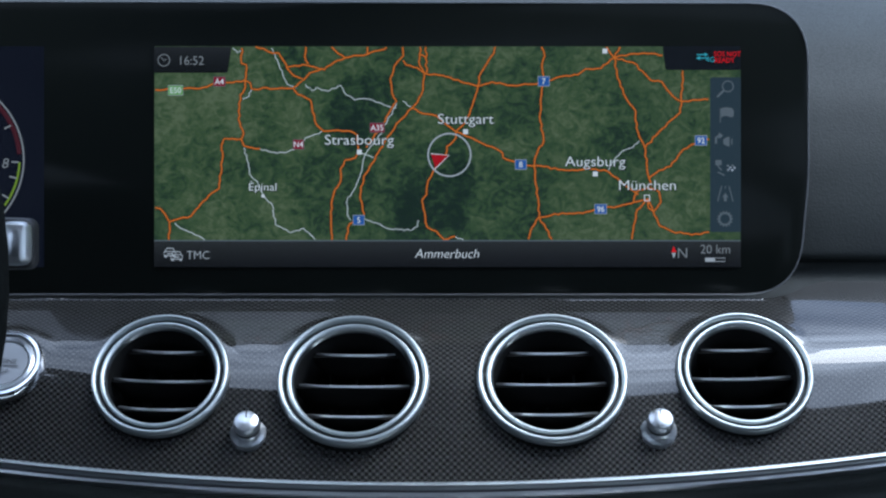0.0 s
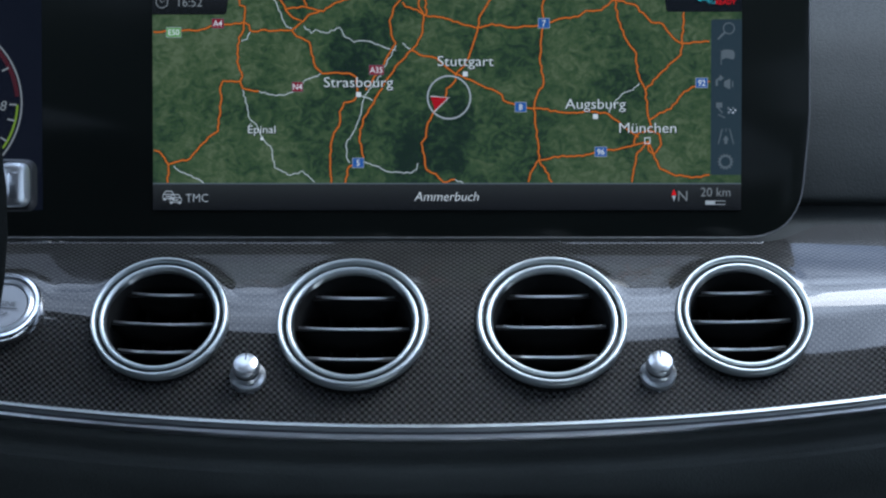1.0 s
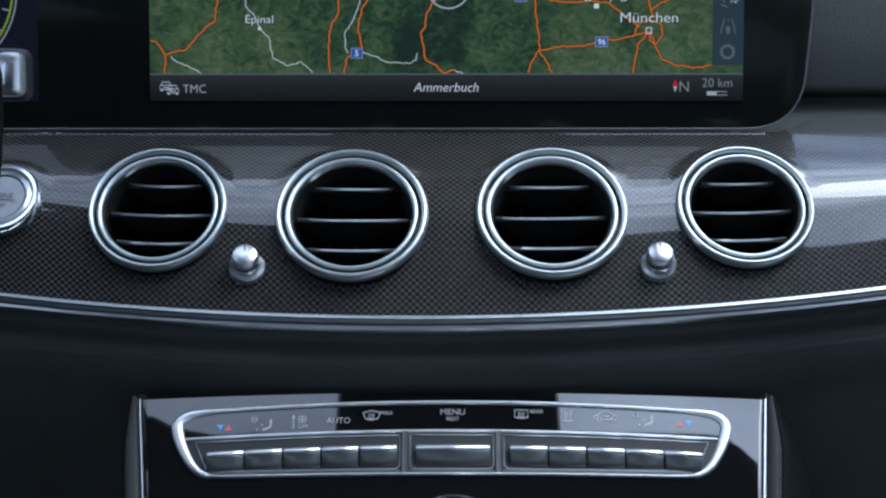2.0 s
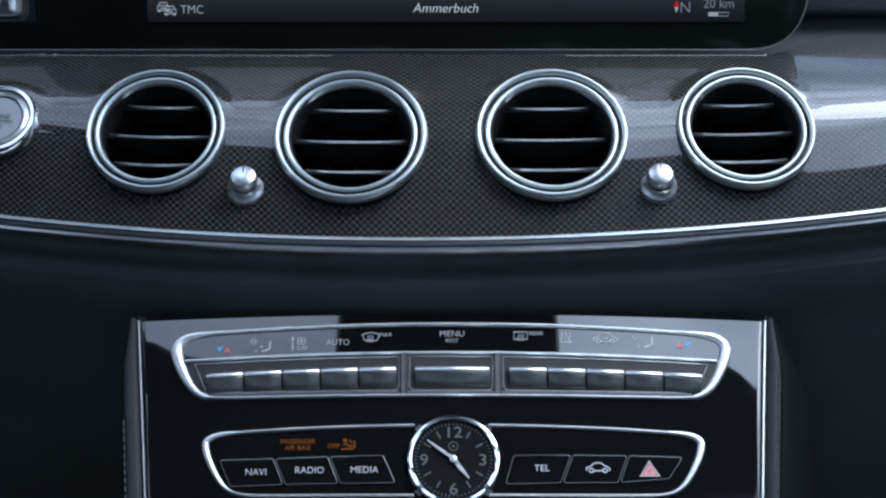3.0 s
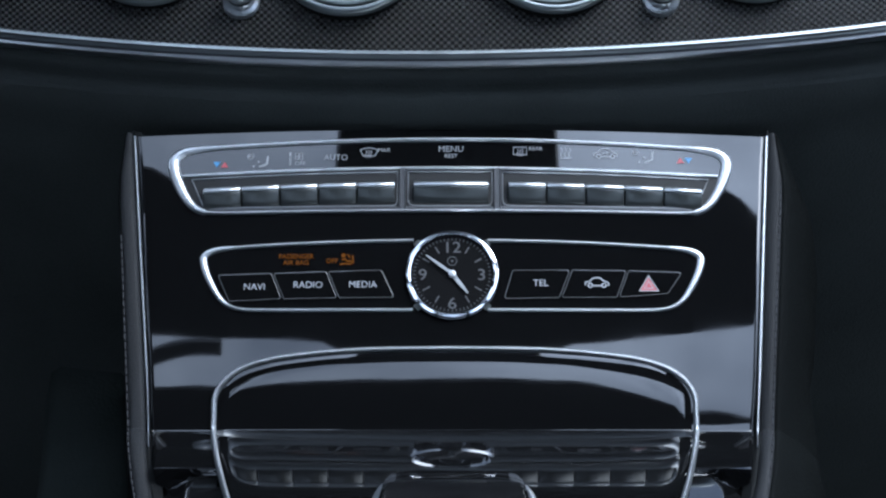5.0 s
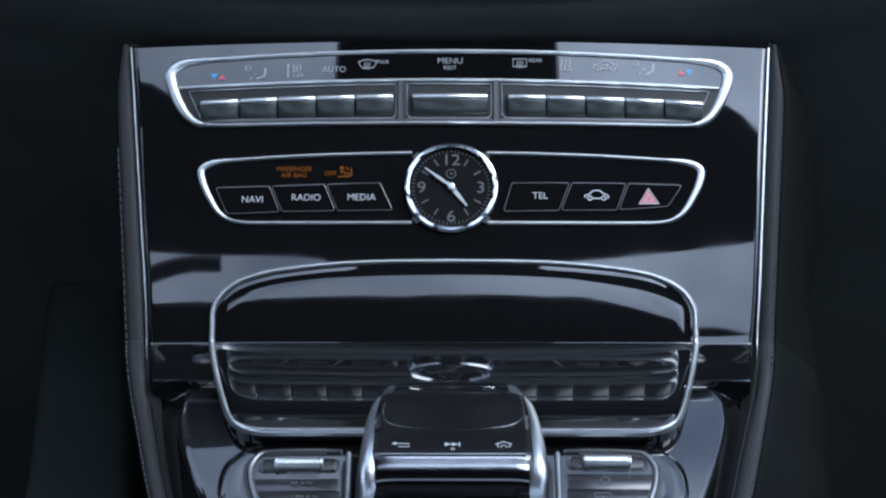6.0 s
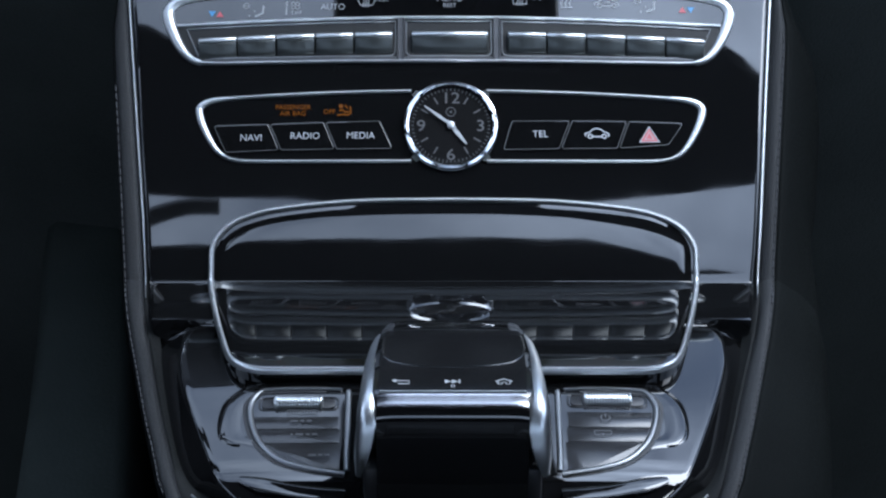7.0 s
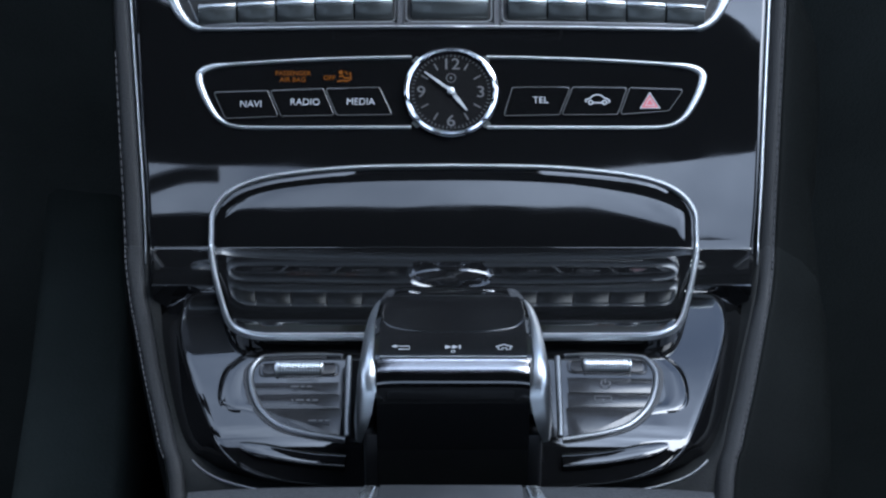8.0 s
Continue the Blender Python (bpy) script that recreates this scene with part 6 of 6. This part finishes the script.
    part("roller_well", box_on(DECK, ru - 0.0155, ru + 0.0155, rv - 0.0034, rv + 0.0034, -0.0004, 0.0006, 0.0002, 0.003), BLACK, pad)
    part("well_rim", rail(round_poly([(ru - 0.0165, rv - 0.0044, 0.003), (ru + 0.0165, rv - 0.0044, 0.003), (ru + 0.0165, rv + 0.0042, 0.003), (ru - 0.0165, rv + 0.0042, 0.003)], 5), DECK, 0.0008, 0.0005, closed=True), KEY_BLACK, pad)
    axis = Vector((1, 0, 0))
    prof = [(0.0, -0.0106), (0.0018, -0.0106), (0.0030, -0.0101), (0.0033, -0.0095)]
    n_rib = 15
    for i in range(n_rib):
        x = -0.0090 + 0.0180 * i / n_rib
        prof += [(0.0033, x), (0.0033, x + 0.00055), (0.0026, x + 0.00065), (0.0026, x + 0.00112)]
    prof += [(0.0033, 0.0095), (0.0030, 0.0101), (0.0018, 0.0106), (0.0, 0.0106)]
    part("roller", revolve(prof, rc, axis, DECK.n, 28, k=SIZE), CREST, pad, "ribbed silver roller")
    if s < 0:
        part("roller_word", lettering("DYNAMIC", 0.0020, DECK, ru + 0.002, 0.1022, 0.0010, up=-1), PRINT_DIAL, pad)
    else:
        part("roller_word", lettering("VOL", 0.0018, DECK, ru, 0.0878, 0.0010, up=-1), PRINT_DIAL, pad)
    groove = smooth_line([(s * 0.0425 + PAD_X, 0.1545), (s * 0.060 + PAD_X, 0.1522), (s * 0.076 + PAD_X, 0.1475), (s * 0.0850 + PAD_X, 0.1440)], 6)
    m = len(groove)
    taper = [(min(1.0, 0.35 + 2.2 * (m - 1 - i) / m), min(1.0, 0.2 + 2.4 * (m - 1 - i) / m)) for i in range(m)]
    part("lower_ridge", sweep([DECK(u, v, 0.0) for u, v in groove], [DECK.n] * m, dome(0.0080, 0.0011, 0.001, 12), scale=taper), PIANO, pad, "lacquered ridge", angle=60)


PAD_RING = mat_plain("pad_ring_grey", (0.17, 0.175, 0.18), 0.34, metal=0.9)
KEY_BLACK = mat_plain("key_black", (0.014, 0.014, 0.015), 0.24)
control_pad(-1)
control_pad(1)

# ---- armrest front ----
arm = thing("armrest", "dark grey leather armrest lid behind the controller", "armrest", FLAT(0, 0.2))
rows_a = []
for v, h in smooth_line([(0.1830, -0.02), (0.1827, 0.006), (0.1840, 0.0095), (0.188, 0.0112), (0.22, 0.0115), (0.34, 0.0115)], 4):
    rows_a.append([FLAT(u, v + 0.0025 * (abs(u) / 0.1) ** 4, h - 0.0008 * (abs(u) / 0.1) ** 6) for u in np.linspace(-0.098, 0.098, 29)])
part("cushion", loft(rows_a), ARMREST, arm, "dark grey leather cushion", angle=60)
part("plate", slab(round_poly([(-0.0265, 0.1848, 0.001), (0.0265, 0.1848, 0.001), (0.0300, 0.23, 0.002), (-0.0300, 0.23, 0.002)]), FLAT, 0.008, 0.0124, 0.0005), mat_plain("armrest_plate", (0.035, 0.036, 0.037), 0.45, metal=0.4), arm, "dark brushed plate")
for s in (-1, 1):
    part("corner_plate", slab(round_poly([(s * 0.0275, 0.1846, 0.001), (s * 0.0325, 0.1846, 0.001), (s * 0.0390, 0.2015, 0.002), (s * 0.0315, 0.2015, 0.001)]), FLAT, 0.008, 0.0124, 0.0012), RIM_DIM, arm, "dull dark silver corner piece")

# ---- steering wheel and selector lever at the side ----
wheel = thing("steering_wheel", "dark grey leather steering wheel with silver spoke trim", "steering wheel", (-0.372, 0.66, EYE - 0.232))
WN = Vector((0, -cd(24), sd(24)))
WC = Vector((-0.372, 0.66, EYE - 0.232))
WS = Spot(WC, WN)
rim_path = [WS(0.180 * math.cos(radians(a)), 0.180 * math.sin(radians(a))) for a in range(0, 360, 5)]
part("rim", sweep(rim_path, [WN] * len(rim_path), [(0.0165 * math.cos(radians(a)), 0.0150 * math.sin(radians(a))) for a in range(0, 360, 24)], closed=True), LEATHER_SIDE, wheel, "leather rim")
part("hub", revolve([(0.0, 0.012), (0.05, 0.008), (0.062, -0.004), (0.060, -0.05), (0.0, -0.055)], WC - WN * 0.02, WN, WS.u, 40), BLACK, wheel)
for ang in (0, 180, 270):
    a = radians(ang)
    part("spoke", sweep([WS(0.05 * math.cos(a), 0.05 * math.sin(a), -0.02), WS(0.115 * math.cos(a), 0.115 * math.sin(a), -0.014), WS(0.172 * math.cos(a), 0.172 * math.sin(a), -0.004)], [WN] * 3, [(-0.02, -0.004), (-0.018, 0.004), (0.018, 0.004), (0.02, -0.004)]), DARK_METAL, wheel, "dark metal spoke")
lever = thing("selector_lever", "silver-tipped selector lever behind the steering wheel", "lever", (-0.19, 0.725, EYE - 0.232))
LS = Spot((-0.1866, 0.724, EYE - 0.2325), Vector((0, -cd(18), sd(18))))
part("tip", slab(round_poly([(-0.0062, -0.0098, 0.0035), (0.0048, -0.0096, 0.0042), (0.0048, 0.0094, 0.0042), (-0.0062, 0.0092, 0.0035)], 6), LS, -0.008, 0.004, 0.0030, 0.0012), CREST, lever, "satin silver tip")
part("press_pad", slab(round_poly([(-0.0028, -0.0062, 0.0025), (0.0030, -0.0062, 0.0025), (0.0030, 0.0056, 0.0025), (-0.0028, 0.0056, 0.0025)], 5), LS, 0.0035, 0.0056, 0.0010), SATIN, lever, "grey press pad")
# black plate behind the tip stands for the shadow round it
part("housing", slab(round_poly([(-0.012, -0.0118, 0.005), (0.0058, -0.0115, 0.005), (0.0058, 0.0108, 0.005), (-0.012, 0.0112, 0.005)], 6), LS, -0.014, -0.004, 0.003), BLACK, lever, "black plate round the tip, in place of its shadow")
part("stalk", sweep([LS(-0.006, 0, -0.003), LS(-0.05, -0.002, -0.004), LS(-0.16, -0.005, -0.004)], [LS.n] * 3, [(0.011 * math.cos(radians(a)), 0.006 * math.sin(radians(a))) for a in range(0, 360, 30)]), GREY_PLASTIC, lever, "dark grey stalk")
